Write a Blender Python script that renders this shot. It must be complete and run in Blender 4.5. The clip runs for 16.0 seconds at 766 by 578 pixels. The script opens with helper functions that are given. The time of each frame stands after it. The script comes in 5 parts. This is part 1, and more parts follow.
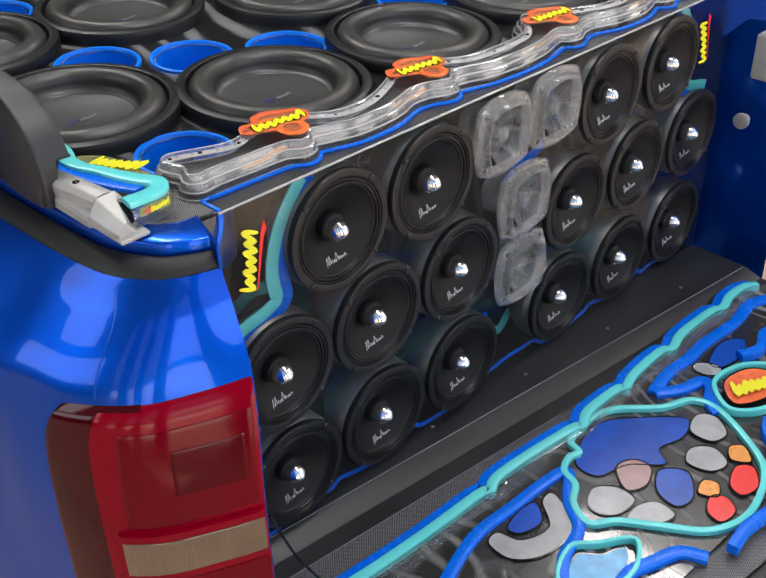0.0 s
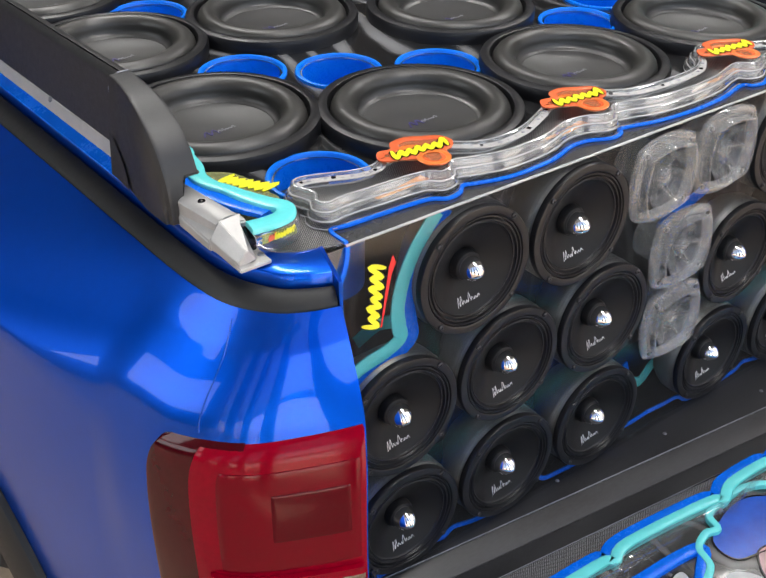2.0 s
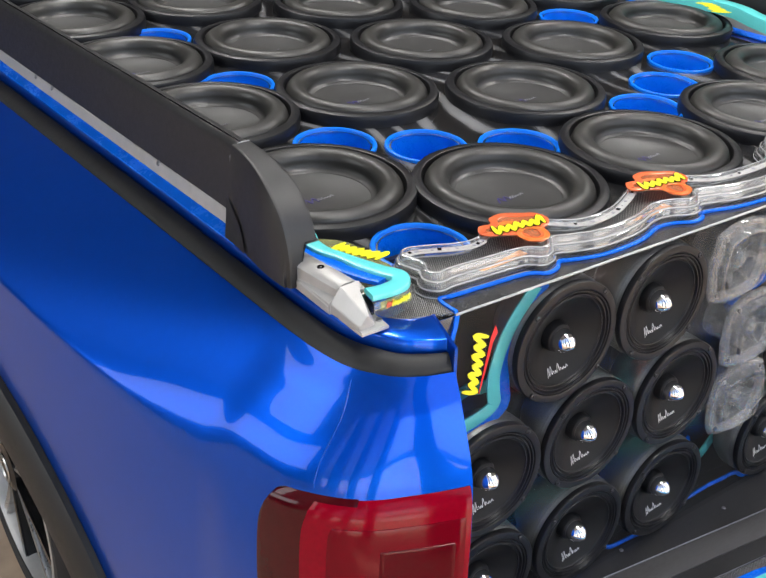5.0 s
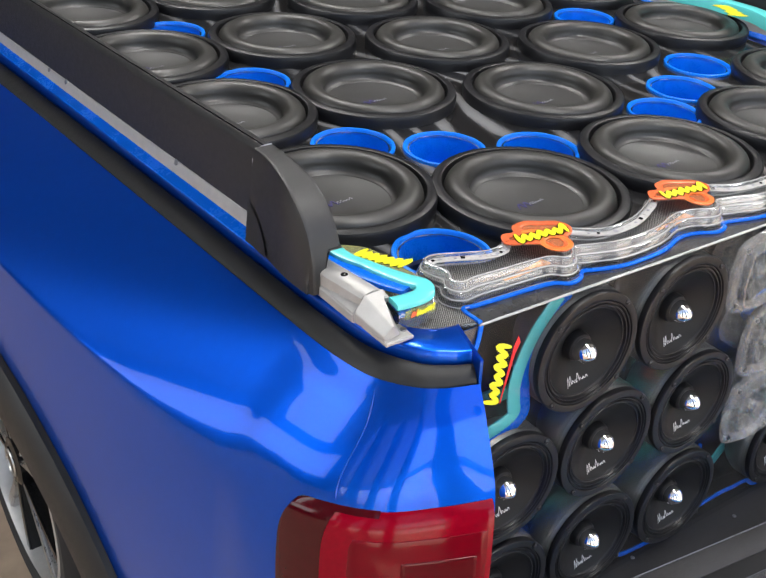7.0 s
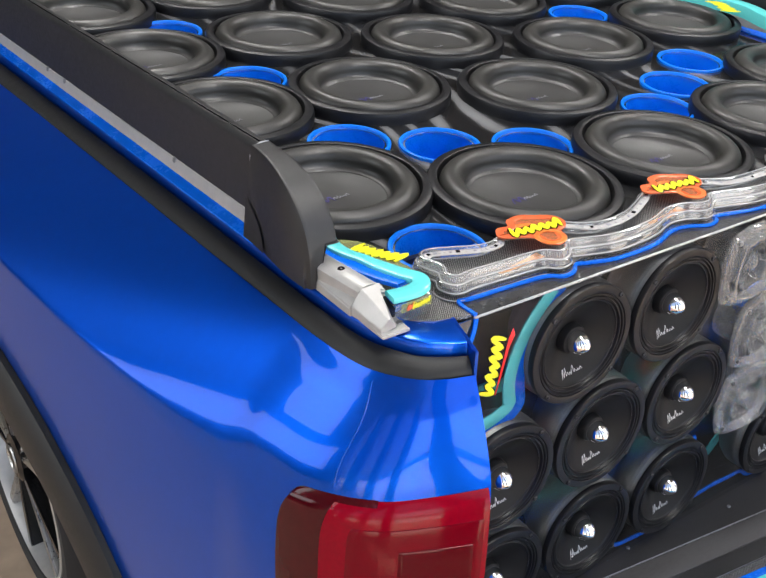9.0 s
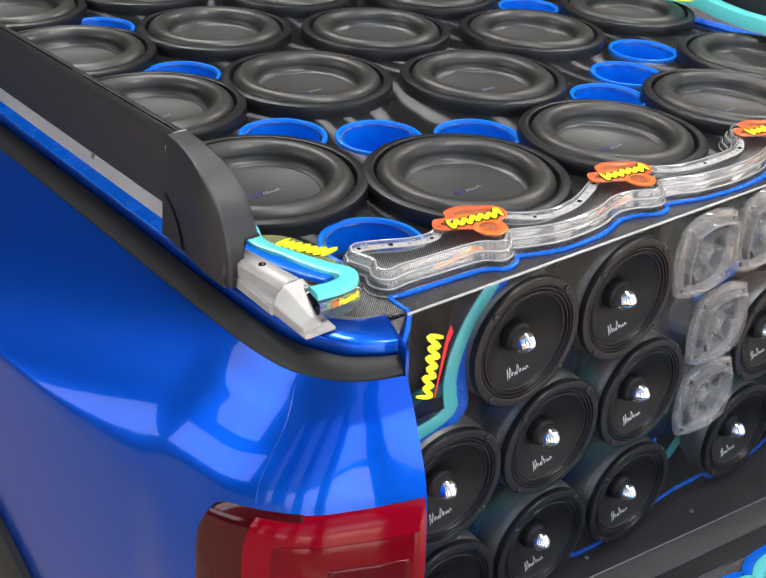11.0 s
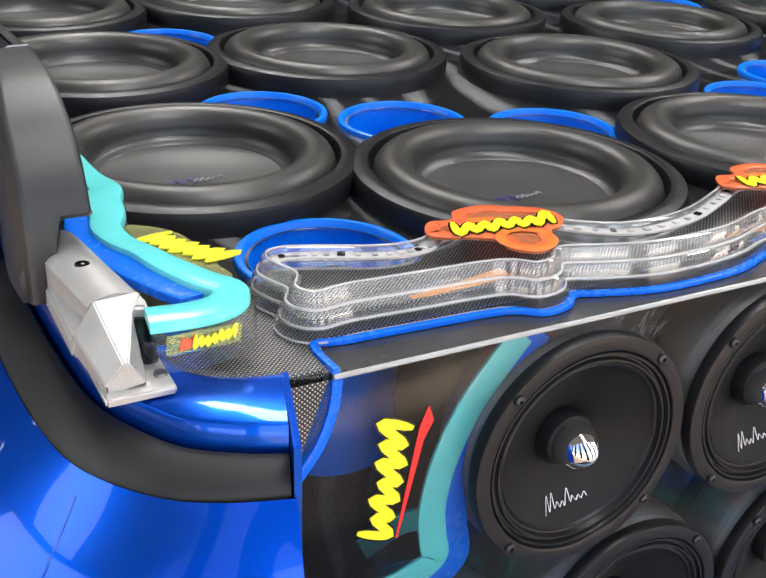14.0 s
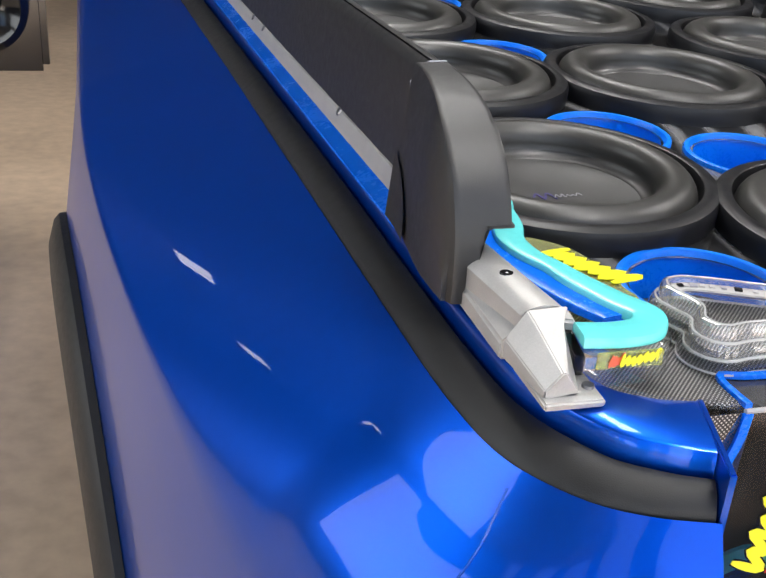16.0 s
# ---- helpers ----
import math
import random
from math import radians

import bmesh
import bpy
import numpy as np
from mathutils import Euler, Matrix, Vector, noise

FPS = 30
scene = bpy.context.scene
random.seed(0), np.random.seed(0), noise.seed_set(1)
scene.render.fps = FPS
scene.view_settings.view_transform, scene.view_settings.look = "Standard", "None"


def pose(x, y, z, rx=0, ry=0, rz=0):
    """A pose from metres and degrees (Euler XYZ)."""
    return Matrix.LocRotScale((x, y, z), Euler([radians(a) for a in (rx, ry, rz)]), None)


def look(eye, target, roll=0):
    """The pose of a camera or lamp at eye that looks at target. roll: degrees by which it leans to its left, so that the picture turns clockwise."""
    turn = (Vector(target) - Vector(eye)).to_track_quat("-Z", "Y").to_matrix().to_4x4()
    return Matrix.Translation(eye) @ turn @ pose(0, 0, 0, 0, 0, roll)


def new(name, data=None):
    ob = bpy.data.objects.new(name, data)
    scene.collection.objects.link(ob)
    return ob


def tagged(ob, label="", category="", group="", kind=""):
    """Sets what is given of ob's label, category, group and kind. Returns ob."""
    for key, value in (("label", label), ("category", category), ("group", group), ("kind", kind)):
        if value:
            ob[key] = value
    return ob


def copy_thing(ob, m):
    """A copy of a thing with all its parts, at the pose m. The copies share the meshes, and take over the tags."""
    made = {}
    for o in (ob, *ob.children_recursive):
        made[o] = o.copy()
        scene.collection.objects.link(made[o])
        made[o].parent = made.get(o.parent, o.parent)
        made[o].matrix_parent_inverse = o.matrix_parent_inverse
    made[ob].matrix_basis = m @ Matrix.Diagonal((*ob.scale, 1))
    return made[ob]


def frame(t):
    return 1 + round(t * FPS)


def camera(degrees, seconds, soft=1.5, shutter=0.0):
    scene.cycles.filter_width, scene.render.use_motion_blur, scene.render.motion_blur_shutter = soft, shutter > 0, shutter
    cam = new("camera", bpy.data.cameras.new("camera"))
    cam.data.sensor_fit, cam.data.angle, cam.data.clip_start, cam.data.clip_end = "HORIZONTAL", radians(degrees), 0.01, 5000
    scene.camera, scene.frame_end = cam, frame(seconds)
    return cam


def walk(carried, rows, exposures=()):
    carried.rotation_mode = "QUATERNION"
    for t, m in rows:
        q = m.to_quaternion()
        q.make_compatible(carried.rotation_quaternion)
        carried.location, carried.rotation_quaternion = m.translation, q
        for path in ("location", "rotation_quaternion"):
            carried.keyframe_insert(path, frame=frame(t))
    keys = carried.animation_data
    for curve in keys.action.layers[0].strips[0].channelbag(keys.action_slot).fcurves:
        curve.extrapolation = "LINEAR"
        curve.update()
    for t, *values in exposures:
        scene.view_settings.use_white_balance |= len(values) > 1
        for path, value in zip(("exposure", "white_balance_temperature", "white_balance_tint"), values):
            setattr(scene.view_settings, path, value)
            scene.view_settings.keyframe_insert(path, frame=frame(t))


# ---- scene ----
cam = camera(41.6, 16.0)
PATH = [
    (0, (-0.647, -0.973, 1.847), (0.534, 0.223, 0.763), -1.3),
    (0.5, (-0.604, -0.939, 1.828), (0.504, 0.305, 0.723), -1.3),
    (1, (-0.568, -0.91, 1.816), (0.468, 0.388, 0.702), -1.6),
    (1.5, (-0.546, -0.891, 1.82), (0.445, 0.449, 0.714), -1.6),
    (2, (-0.561, -0.895, 1.836), (0.413, 0.484, 0.763), -1.2),
    (2.5, (-0.594, -0.887, 1.856), (0.382, 0.52, 0.823), -0.5),
    (3, (-0.625, -0.877, 1.861), (0.363, 0.548, 0.864), 0.3),
    (3.5, (-0.653, -0.872, 1.871), (0.343, 0.562, 0.895), 0.6),
    (4, (-0.681, -0.875, 1.874), (0.319, 0.568, 0.916), 0.5),
    (6.5, (-0.72, -0.824, 1.884), (0.304, 0.585, 0.902), 2.2),
    (7, (-0.727, -0.818, 1.892), (0.288, 0.596, 0.907), 2.3),
    (7.5, (-0.729, -0.807, 1.898), (0.278, 0.615, 0.915), 2.4),
    (8, (-0.742, -0.816, 1.905), (0.255, 0.615, 0.926), 2.2),
    (8.5, (-0.745, -0.823, 1.898), (0.253, 0.602, 0.911), 2.1),
    (9, (-0.737, -0.836, 1.897), (0.28, 0.574, 0.909), 2.0),
    (9.5, (-0.725, -0.844, 1.896), (0.322, 0.546, 0.91), 2.2),
    (9.7, (-0.717, -0.843, 1.895), (0.337, 0.541, 0.908), 2.2),
    (11.8, (-0.504, -0.717, 1.709), (0.561, 0.701, 0.785), 0.9),
    (12, (-0.45, -0.643, 1.667), (0.602, 0.797, 0.762), 1.2),
    (12.5, (-0.331, -0.476, 1.583), (0.693, 1.021, 0.739), 1.8),
    (13, (-0.247, -0.46, 1.527), (0.73, 1.072, 0.693), 2.3),
    (13.5, (-0.22, -0.482, 1.529), (0.7, 1.085, 0.694), 2.0),
    (14, (-0.217, -0.495, 1.531), (0.651, 1.107, 0.706), 1.9),
    (14.5, (-0.229, -0.493, 1.539), (0.572, 1.145, 0.716), 2.3),
    (15, (-0.271, -0.483, 1.542), (0.445, 1.194, 0.72), 2.7),
    (15.5, (-0.327, -0.475, 1.541), (0.291, 1.237, 0.713), 3.2),
    (16, (-0.371, -0.473, 1.553), (0.136, 1.269, 0.711), 3.8),
]
walk(cam, [(t, look(eye, target, roll)) for t, eye, target, roll in PATH],
     [(0.0, 1.82), (1.0, 1.9), (2.5, 2.1), (12.0, 2.2), (16.0, 2.25)])
import itertools


# ---- world and light ----
world = bpy.data.worlds.new("world")
scene.world = world
world.use_nodes = True
wn = world.node_tree.nodes
sky = wn.new("ShaderNodeTexSky")
sky.sky_type, sky.sun_disc = "NISHITA", False
sky.sun_elevation, sky.sun_rotation = radians(53), radians(99)
sky.air_density, sky.dust_density = 1.0, 5.0
wn["Background"].inputs[1].default_value = 0.12
world.node_tree.links.new(sky.outputs[0], wn["Background"].inputs[0])
def area(name, eye, target, sx, sy, power, colour=(1, 1, 1)):
    d = bpy.data.lights.new(name, "AREA")
    d.shape, d.size, d.size_y, d.energy, d.color = "RECTANGLE", sx, sy, power, colour
    ob = new(name, d)
    ob.matrix_world = look(eye, target)
    return ob


# unseen overhead lamps added to light the deck, and the daylight of the hall's open front and open side
for lx, ly in ((0.7, 2.6), (0.7, -0.6), (3.4, 1.2)):
    area("overhead_fill", (lx, ly, 4.1), (lx, ly + 0.001, 0), 0.35, 2.4, 19, (1.0, 0.98, 0.95))
for lx, ly in ((-4.6, 8.2), (-6.6, 8.4)):
    area("small_ceiling_lamp", (lx, ly, 4.1), (lx, ly + 0.001, 0), 0.26, 0.3, 0.5, (0.95, 0.97, 1.0))
area("open_front", (0.0, -6.5, 2.9), (0.0, 0, 2.0), 9, 3.0, 45, (0.95, 0.98, 1.0))
area("open_side", (-7.8, 2.3, 2.6), (0.0, 2.3, 2.3), 6.6, 2.2, 38, (0.93, 0.97, 1.0))
# added area lamp below the closed roof, to brighten the ledge and rail foot
area("roof_fill", (-5.3, 2.4, 4.3), (-5.2, 2.4, 0), 3.4, 4.6, 44, (0.93, 0.97, 1.0))
sun_data = bpy.data.lights.new("sun", "SUN")
sun_data.energy, sun_data.angle, sun_data.color = 5.0, radians(0.6), (1.0, 0.96, 0.9)
sun = new("sun", sun_data)
sun.matrix_world = look((6.0, -1.0, 8.0), (0, 0, 0))


# ---- materials ----
def material(name, colour, rough=0.5, metal=0.0, **inputs):
    m = bpy.data.materials.new(name)
    m.use_nodes = True
    b = m.node_tree.nodes["Principled BSDF"]
    b.inputs["Base Color"].default_value = (*colour, 1)
    b.inputs["Roughness"].default_value = rough
    b.inputs["Metallic"].default_value = metal
    for key, value in inputs.items():
        b.inputs[key.replace("_", " ")].default_value = value
    return m


def grain(m, scale, bump=0.0, colour=0.0, rough=0.0, stretch=(1, 1, 1), detail=4.0, distance=0.001):
    """Fine relief and unevenness of colour and gloss, at two scales, in metres."""
    n, l = m.node_tree.nodes, m.node_tree.links
    b = n["Principled BSDF"]
    co = n.new("ShaderNodeTexCoord")
    mp = n.new("ShaderNodeMapping")
    mp.inputs["Scale"].default_value = stretch
    l.new(co.outputs["Object"], mp.inputs[0])
    fine, broad = n.new("ShaderNodeTexNoise"), n.new("ShaderNodeTexNoise")
    for t, k in ((fine, scale), (broad, scale * 0.07)):
        t.inputs["Scale"].default_value = k
        t.inputs["Detail"].default_value = detail
        l.new(mp.outputs[0], t.inputs["Vector"])
    both = n.new("ShaderNodeMix")
    both.inputs[0].default_value = 0.55
    l.new(fine.outputs[0], both.inputs[2])
    l.new(broad.outputs[0], both.inputs[3])
    if colour:
        base = b.inputs["Base Color"].default_value[:]
        ramp = n.new("ShaderNodeValToRGB")
        ramp.color_ramp.elements[0].position, ramp.color_ramp.elements[1].position = 0.3, 0.7
        ramp.color_ramp.elements[0].color = (*[c * (1 - colour) for c in base[:3]], 1)
        ramp.color_ramp.elements[1].color = (*[min(1, c * (1 + colour)) for c in base[:3]], 1)
        l.new(both.outputs[0], ramp.inputs[0])
        l.new(ramp.outputs[0], b.inputs["Base Color"])
    if rough:
        base = b.inputs["Roughness"].default_value
        mr = n.new("ShaderNodeMapRange")
        mr.inputs[1].default_value, mr.inputs[2].default_value = 0.3, 0.7
        mr.inputs[3].default_value, mr.inputs[4].default_value = max(0, base - rough), min(1, base + rough)
        l.new(both.outputs[0], mr.inputs[0])
        l.new(mr.outputs[0], b.inputs["Roughness"])
    if bump:
        bp = n.new("ShaderNodeBump")
        bp.inputs["Strength"].default_value, bp.inputs["Distance"].default_value = bump, distance
        l.new(fine.outputs[0], bp.inputs["Height"])
        l.new(bp.outputs[0], b.inputs["Normal"])
    return m


def clear(name, colour, haze, rough=0.03, gloss=1.0):
    """Clear acrylic: lets light straight through, with gloss on its faces and a little milky haze."""
    m = bpy.data.materials.new(name)
    m.use_nodes = True
    n, l = m.node_tree.nodes, m.node_tree.links
    n.remove(n["Principled BSDF"])
    t, g, d, lw = n.new("ShaderNodeBsdfTransparent"), n.new("ShaderNodeBsdfGlossy"), n.new("ShaderNodeBsdfDiffuse"), n.new("ShaderNodeLayerWeight")
    body, mix, power, mul = n.new("ShaderNodeMixShader"), n.new("ShaderNodeMixShader"), n.new("ShaderNodeMath"), n.new("ShaderNodeMath")
    t.inputs[0].default_value = (*colour, 1)
    d.inputs[0].default_value = (*colour, 1)
    g.inputs["Roughness"].default_value = rough
    lw.inputs[0].default_value = 0.5
    power.operation, power.inputs[1].default_value = "POWER", 3.5
    mul.operation, mul.inputs[1].default_value, mul.inputs[2].default_value = "MULTIPLY_ADD", 0.7 * gloss, 0.04 * gloss
    body.inputs[0].default_value = haze
    l.new(t.outputs[0], body.inputs[1])
    l.new(d.outputs[0], body.inputs[2])
    l.new(lw.outputs[1], power.inputs[0])
    l.new(power.outputs[0], mul.inputs[0])
    l.new(mul.outputs[0], mix.inputs[0])
    l.new(body.outputs[0], mix.inputs[1])
    l.new(g.outputs[0], mix.inputs[2])
    l.new(mix.outputs[0], n["Material Output"].inputs[0])
    return m


BLUE = grain(material("blue_paint", (0.0, 0.07, 0.53), 0.29, 0.8, Coat_Weight=0.4, Coat_Roughness=0.012, Specular_IOR_Level=0.1), 900, 0.0, 0.04, 0.01)
BLACK_PLASTIC = grain(material("black_plastic", (0.016, 0.016, 0.017), 0.42), 1500, 0.25, 0.2, 0.08, distance=0.0004)
TRIM = grain(material("trim_rubber", (0.014, 0.014, 0.0145), 0.5, Specular_IOR_Level=0.35), 1200, 0.3, 0.2, 0.08, distance=0.0004)
RUBBER = grain(material("surround_foam", (0.028, 0.027, 0.025), 0.4), 700, 0.15, 0.15, 0.07, distance=0.0004)
CONE = grain(material("cone_grey", (0.042, 0.041, 0.04), 0.36), 500, 0.08, 0.15, 0.08, distance=0.0003)
FRAME = grain(material("frame_black", (0.009, 0.009, 0.0105), 0.38, Specular_IOR_Level=0.32), 900, 0.2, 0.2, 0.08, distance=0.0003)
PAPER = grain(material("paper_cone", (0.006, 0.006, 0.007), 0.55, Specular_IOR_Level=0.22), 900, 0.15, 0.2, 0.08, distance=0.0003)
GLOSS_BLACK = material("gloss_black", (0.006, 0.006, 0.007), 0.12)
CHROME = material("chrome", (0.86, 0.86, 0.87), 0.05, 1.0)
STEEL = grain(material("screw_steel", (0.25, 0.25, 0.26), 0.35, 0.9), 900, 0.1, 0.2, 0.1)
DARK_STEEL = grain(material("black_screw", (0.05, 0.05, 0.055), 0.35, 0.8), 900, 0.1, 0.2, 0.1)
ALU = grain(material("cast_aluminium", (0.45, 0.44, 0.425), 0.48, 0.5), 700, 0.25, 0.12, 0.1, distance=0.0005)
PORT = grain(material("blue_port", (0.0005, 0.16, 0.76), 0.3, Specular_IOR_Level=0.3), 300, 0.05, 0.08, 0.06)
TURQ = grain(material("turquoise_paint", (0.12, 0.62, 0.62), 0.22), 200, 0.05, 0.06, 0.05)
NEON_BLUE = grain(material("azure_enamel", (0.0005, 0.13, 0.72), 0.26, Specular_IOR_Level=0.25), 200, 0.03, 0.08, 0.05)
RED_STICKER = grain(material("red_print", (0.92, 0.16, 0.06), 0.2), 45, 0.0, 0.35, 0.05)
YELLOW = material("yellow_print", (0.78, 0.74, 0.02), 0.3)
WHITE_PRINT = material("white_print", (0.75, 0.75, 0.76), 0.4)
VIOLET = material("violet_print", (0.045, 0.035, 0.18), 0.35)
SHEET = clear("smoked_sheet", (0.86, 0.87, 0.88), 0.004, 0.02, 0.4)
LAMP_RED = grain(material("red_lens", (0.2, 0.0001, 0.009), 0.14, Coat_Weight=0.15, Coat_Roughness=0.08, Specular_IOR_Level=0.12), 150, 0.0, 0.15)
LAMP_MID = material("mid_red_lens", (0.13, 0.0002, 0.006), 0.14, Coat_Weight=0.15, Coat_Roughness=0.08, Specular_IOR_Level=0.12)
LAMP_SIDE = grain(material("smoky_red_lens", (0.045, 0.0006, 0.003), 0.12, Coat_Weight=0.3, Coat_Roughness=0.03, Specular_IOR_Level=0.2), 60, 0.0, 0.25)
LAMP_DARK = material("dark_red_lens", (0.075, 0.0002, 0.004), 0.14, Coat_Weight=0.15, Coat_Roughness=0.03, Specular_IOR_Level=0.12)
TYRE = grain(material("tyre", (0.02, 0.02, 0.021), 0.8), 300, 0.4, 0.2, 0.05)
GREY_PRINT = material("grey_print", (0.3, 0.3, 0.33), 0.4)
RED_PLAIN = material("red_stroke", (0.75, 0.02, 0.02), 0.3)
GLASSY = clear("thick_acrylic", (0.97, 0.975, 0.98), 0.025, 0.04, 1.5)
# milkier copy of the thick acrylic, its haze painting the light in the edges
GLASS_EDGE = clear("bright_acrylic_edge", (0.97, 0.975, 0.98), 0.1, 0.05, 2.4)
FROSTED = clear("frosted_edge", (0.8, 0.8, 0.8), 0.4, 0.25)
HORN = clear("horn_plastic", (0.85, 0.85, 0.85), 0.13, 0.12)
SILL_MAT = grain(material("worn_black_plastic", (0.02, 0.02, 0.021), 0.42), 350, 0.3, 0.45, 0.12, stretch=(0.25, 1, 1), distance=0.0004)
NAVY = grain(material("blue_airbrush", (0.003, 0.065, 0.42), 0.25), 25, 0.0, 0.4)
PALE = grain(material("pale_airbrush", (0.36, 0.36, 0.37), 0.25), 25, 0.0, 0.35)
ROSE = grain(material("rose_airbrush", (0.42, 0.25, 0.26), 0.25), 25, 0.0, 0.25)
SKYBLUE = grain(material("sky_airbrush", (0.06, 0.36, 0.66), 0.25), 40, 0.0, 0.5)
BASKET = grain(material("basket_steel", (0.26, 0.255, 0.24), 0.42, 0.7), 120, 0.0, 0.15, 0.05)
SILVER = grain(material("basket_silver", (0.5, 0.49, 0.47), 0.3, 0.9), 300, 0.1, 0.1, 0.08)


# ---- helpers ----
def part(name, bm, mat, parent=None, label="", m=None, sharp=35):
    """One mesh object from a bmesh, under its thing."""
    bmesh.ops.recalc_face_normals(bm, faces=bm.faces)
    for e in bm.edges:
        e.smooth = len(e.link_faces) == 2 and e.calc_face_angle(0) < radians(sharp)
    for fc in bm.faces:
        fc.smooth = True
    me = bpy.data.meshes.new(name)
    bm.to_mesh(me)
    bm.free()
    me.materials.append(mat)
    ob = new(name, me)
    if parent:
        ob.parent = parent
    if m is not None:
        ob.matrix_basis = m
    if label:
        tagged(ob, label)
    return ob


def thing(name, label, category, group="", kind="", m=None):
    ob = tagged(new(name), label, category, group, kind)
    if m is not None:
        ob.matrix_basis = m
    return ob


def lathe(profile, n=48, bm=None, at=(0, 0, 0), closed=False):
    """A body of revolution round z from (radius, height) pairs."""
    bm = bm or bmesh.new()
    rings = []
    for r, z in profile:
        if r < 1e-6:
            rings.append([bm.verts.new((at[0], at[1], at[2] + z))])
        else:
            rings.append([bm.verts.new((at[0] + r * math.cos(2 * math.pi * k / n), at[1] + r * math.sin(2 * math.pi * k / n), at[2] + z)) for k in range(n)])
    pairs = list(zip(rings, rings[1:])) + ([(rings[-1], rings[0])] if closed else [])
    for a, b in pairs:
        for k in range(n):
            q = [a[k % len(a)], a[(k + 1) % len(a)], b[(k + 1) % len(b)], b[k % len(b)]]
            q = [v for i, v in enumerate(q) if v not in q[:i]]
            if len(q) > 2:
                bm.faces.new(q)
    return bm


def box(x0, x1, y0, y1, z0, z1, bevel=0.0, bm=None, seg=2, m=None):
    bm = bm or bmesh.new()
    r = bmesh.ops.create_cube(bm, size=1)
    for v in r["verts"]:
        v.co = Vector((x0 + (v.co.x + 0.5) * (x1 - x0), y0 + (v.co.y + 0.5) * (y1 - y0), z0 + (v.co.z + 0.5) * (z1 - z0)))
        if m is not None:
            v.co = m @ v.co
    if bevel:
        bmesh.ops.bevel(bm, geom=list({e for v in r["verts"] for e in v.link_edges}), offset=bevel, segments=seg, affect="EDGES", clamp_overlap=True)
    return bm


def smooth_line(pts, steps=6, closed=False):
    """A Catmull-Rom curve through the points."""
    pts = [Vector(p) for p in pts]
    n, out = len(pts), []
    for i in range(n if closed else n - 1):
        if closed:
            p = [pts[(i + k) % n] for k in (-1, 0, 1, 2)]
        else:
            p = [pts[min(max(i + k, 0), n - 1)] for k in (-1, 0, 1, 2)]
        for s in range(steps):
            t = s / steps
            out.append(0.5 * (2 * p[1] + (p[2] - p[0]) * t + (2 * p[0] - 5 * p[1] + 4 * p[2] - p[3]) * t * t + (3 * p[1] - p[0] - 3 * p[2] + p[3]) * t ** 3))
    if not closed:
        out.append(pts[-1])
    return out


def plate(outline, z0, z1, bevel=0.0, m=None, bm=None, seg=2):
    """A plate with the given plan outline, from z0 to z1, with rounded edges."""
    bm = bm or bmesh.new()
    low = [bm.verts.new((p[0], p[1], z0)) for p in outline]
    f = bm.faces.new(low)
    r = bmesh.ops.extrude_face_region(bm, geom=[f])
    top = [v for v in r["geom"] if isinstance(v, bmesh.types.BMVert)]
    for v in top:
        v.co.z = z1
    if bevel:
        ring = [e for v in top for e in v.link_edges if abs(e.verts[0].co.z - z1) < 1e-6 and abs(e.verts[1].co.z - z1) < 1e-6]
        bmesh.ops.bevel(bm, geom=list(set(ring)), offset=bevel, segments=seg, affect="EDGES", clamp_overlap=True)
    if m is not None:
        bm.transform(m)
    return bm


def band(pts, width, z0, z1, bevel=0.0, m=None, closed=False):
    """A flat bar of even width that follows a plan line."""
    pts = [Vector((p[0], p[1])) for p in pts]
    n, left, right = len(pts), [], []
    for i, p in enumerate(pts):
        a, b = (pts[i - 1], pts[(i + 1) % n]) if closed else (pts[max(i - 1, 0)], pts[min(i + 1, n - 1)])
        d = (b - a).normalized()
        w = width(i / (n - 1)) if callable(width) else width
        s = Vector((-d.y, d.x)) * w / 2
        left.append(p + s), right.append(p - s)
    bm = bmesh.new()
    rows = []
    b = min(bevel, (z1 - z0) * 0.49)
    for l, r in zip(left, right):
        c = (r - l) * (b / max((r - l).length, 1e-6))
        ring = [(l, z0), (l, z1 - b), (l + c * 0.3, z1 - b * 0.3), (l + c, z1), (r - c, z1), (r - c * 0.3, z1 - b * 0.3), (r, z1 - b), (r, z0)] if b else [(l, z0), (l, z1), (r, z1), (r, z0)]
        rows.append([bm.verts.new((q.x, q.y, z)) for q, z in ring])
    k = len(rows[0])
    for i in range(n if closed else n - 1):
        a, c = rows[i], rows[(i + 1) % n]
        for j in range(k):
            bm.faces.new((a[j], a[(j + 1) % k], c[(j + 1) % k], c[j]))
    if not closed:
        bm.faces.new(rows[0][::-1])
        bm.faces.new(rows[-1])
    if m is not None:
        bm.transform(m)
    return bm


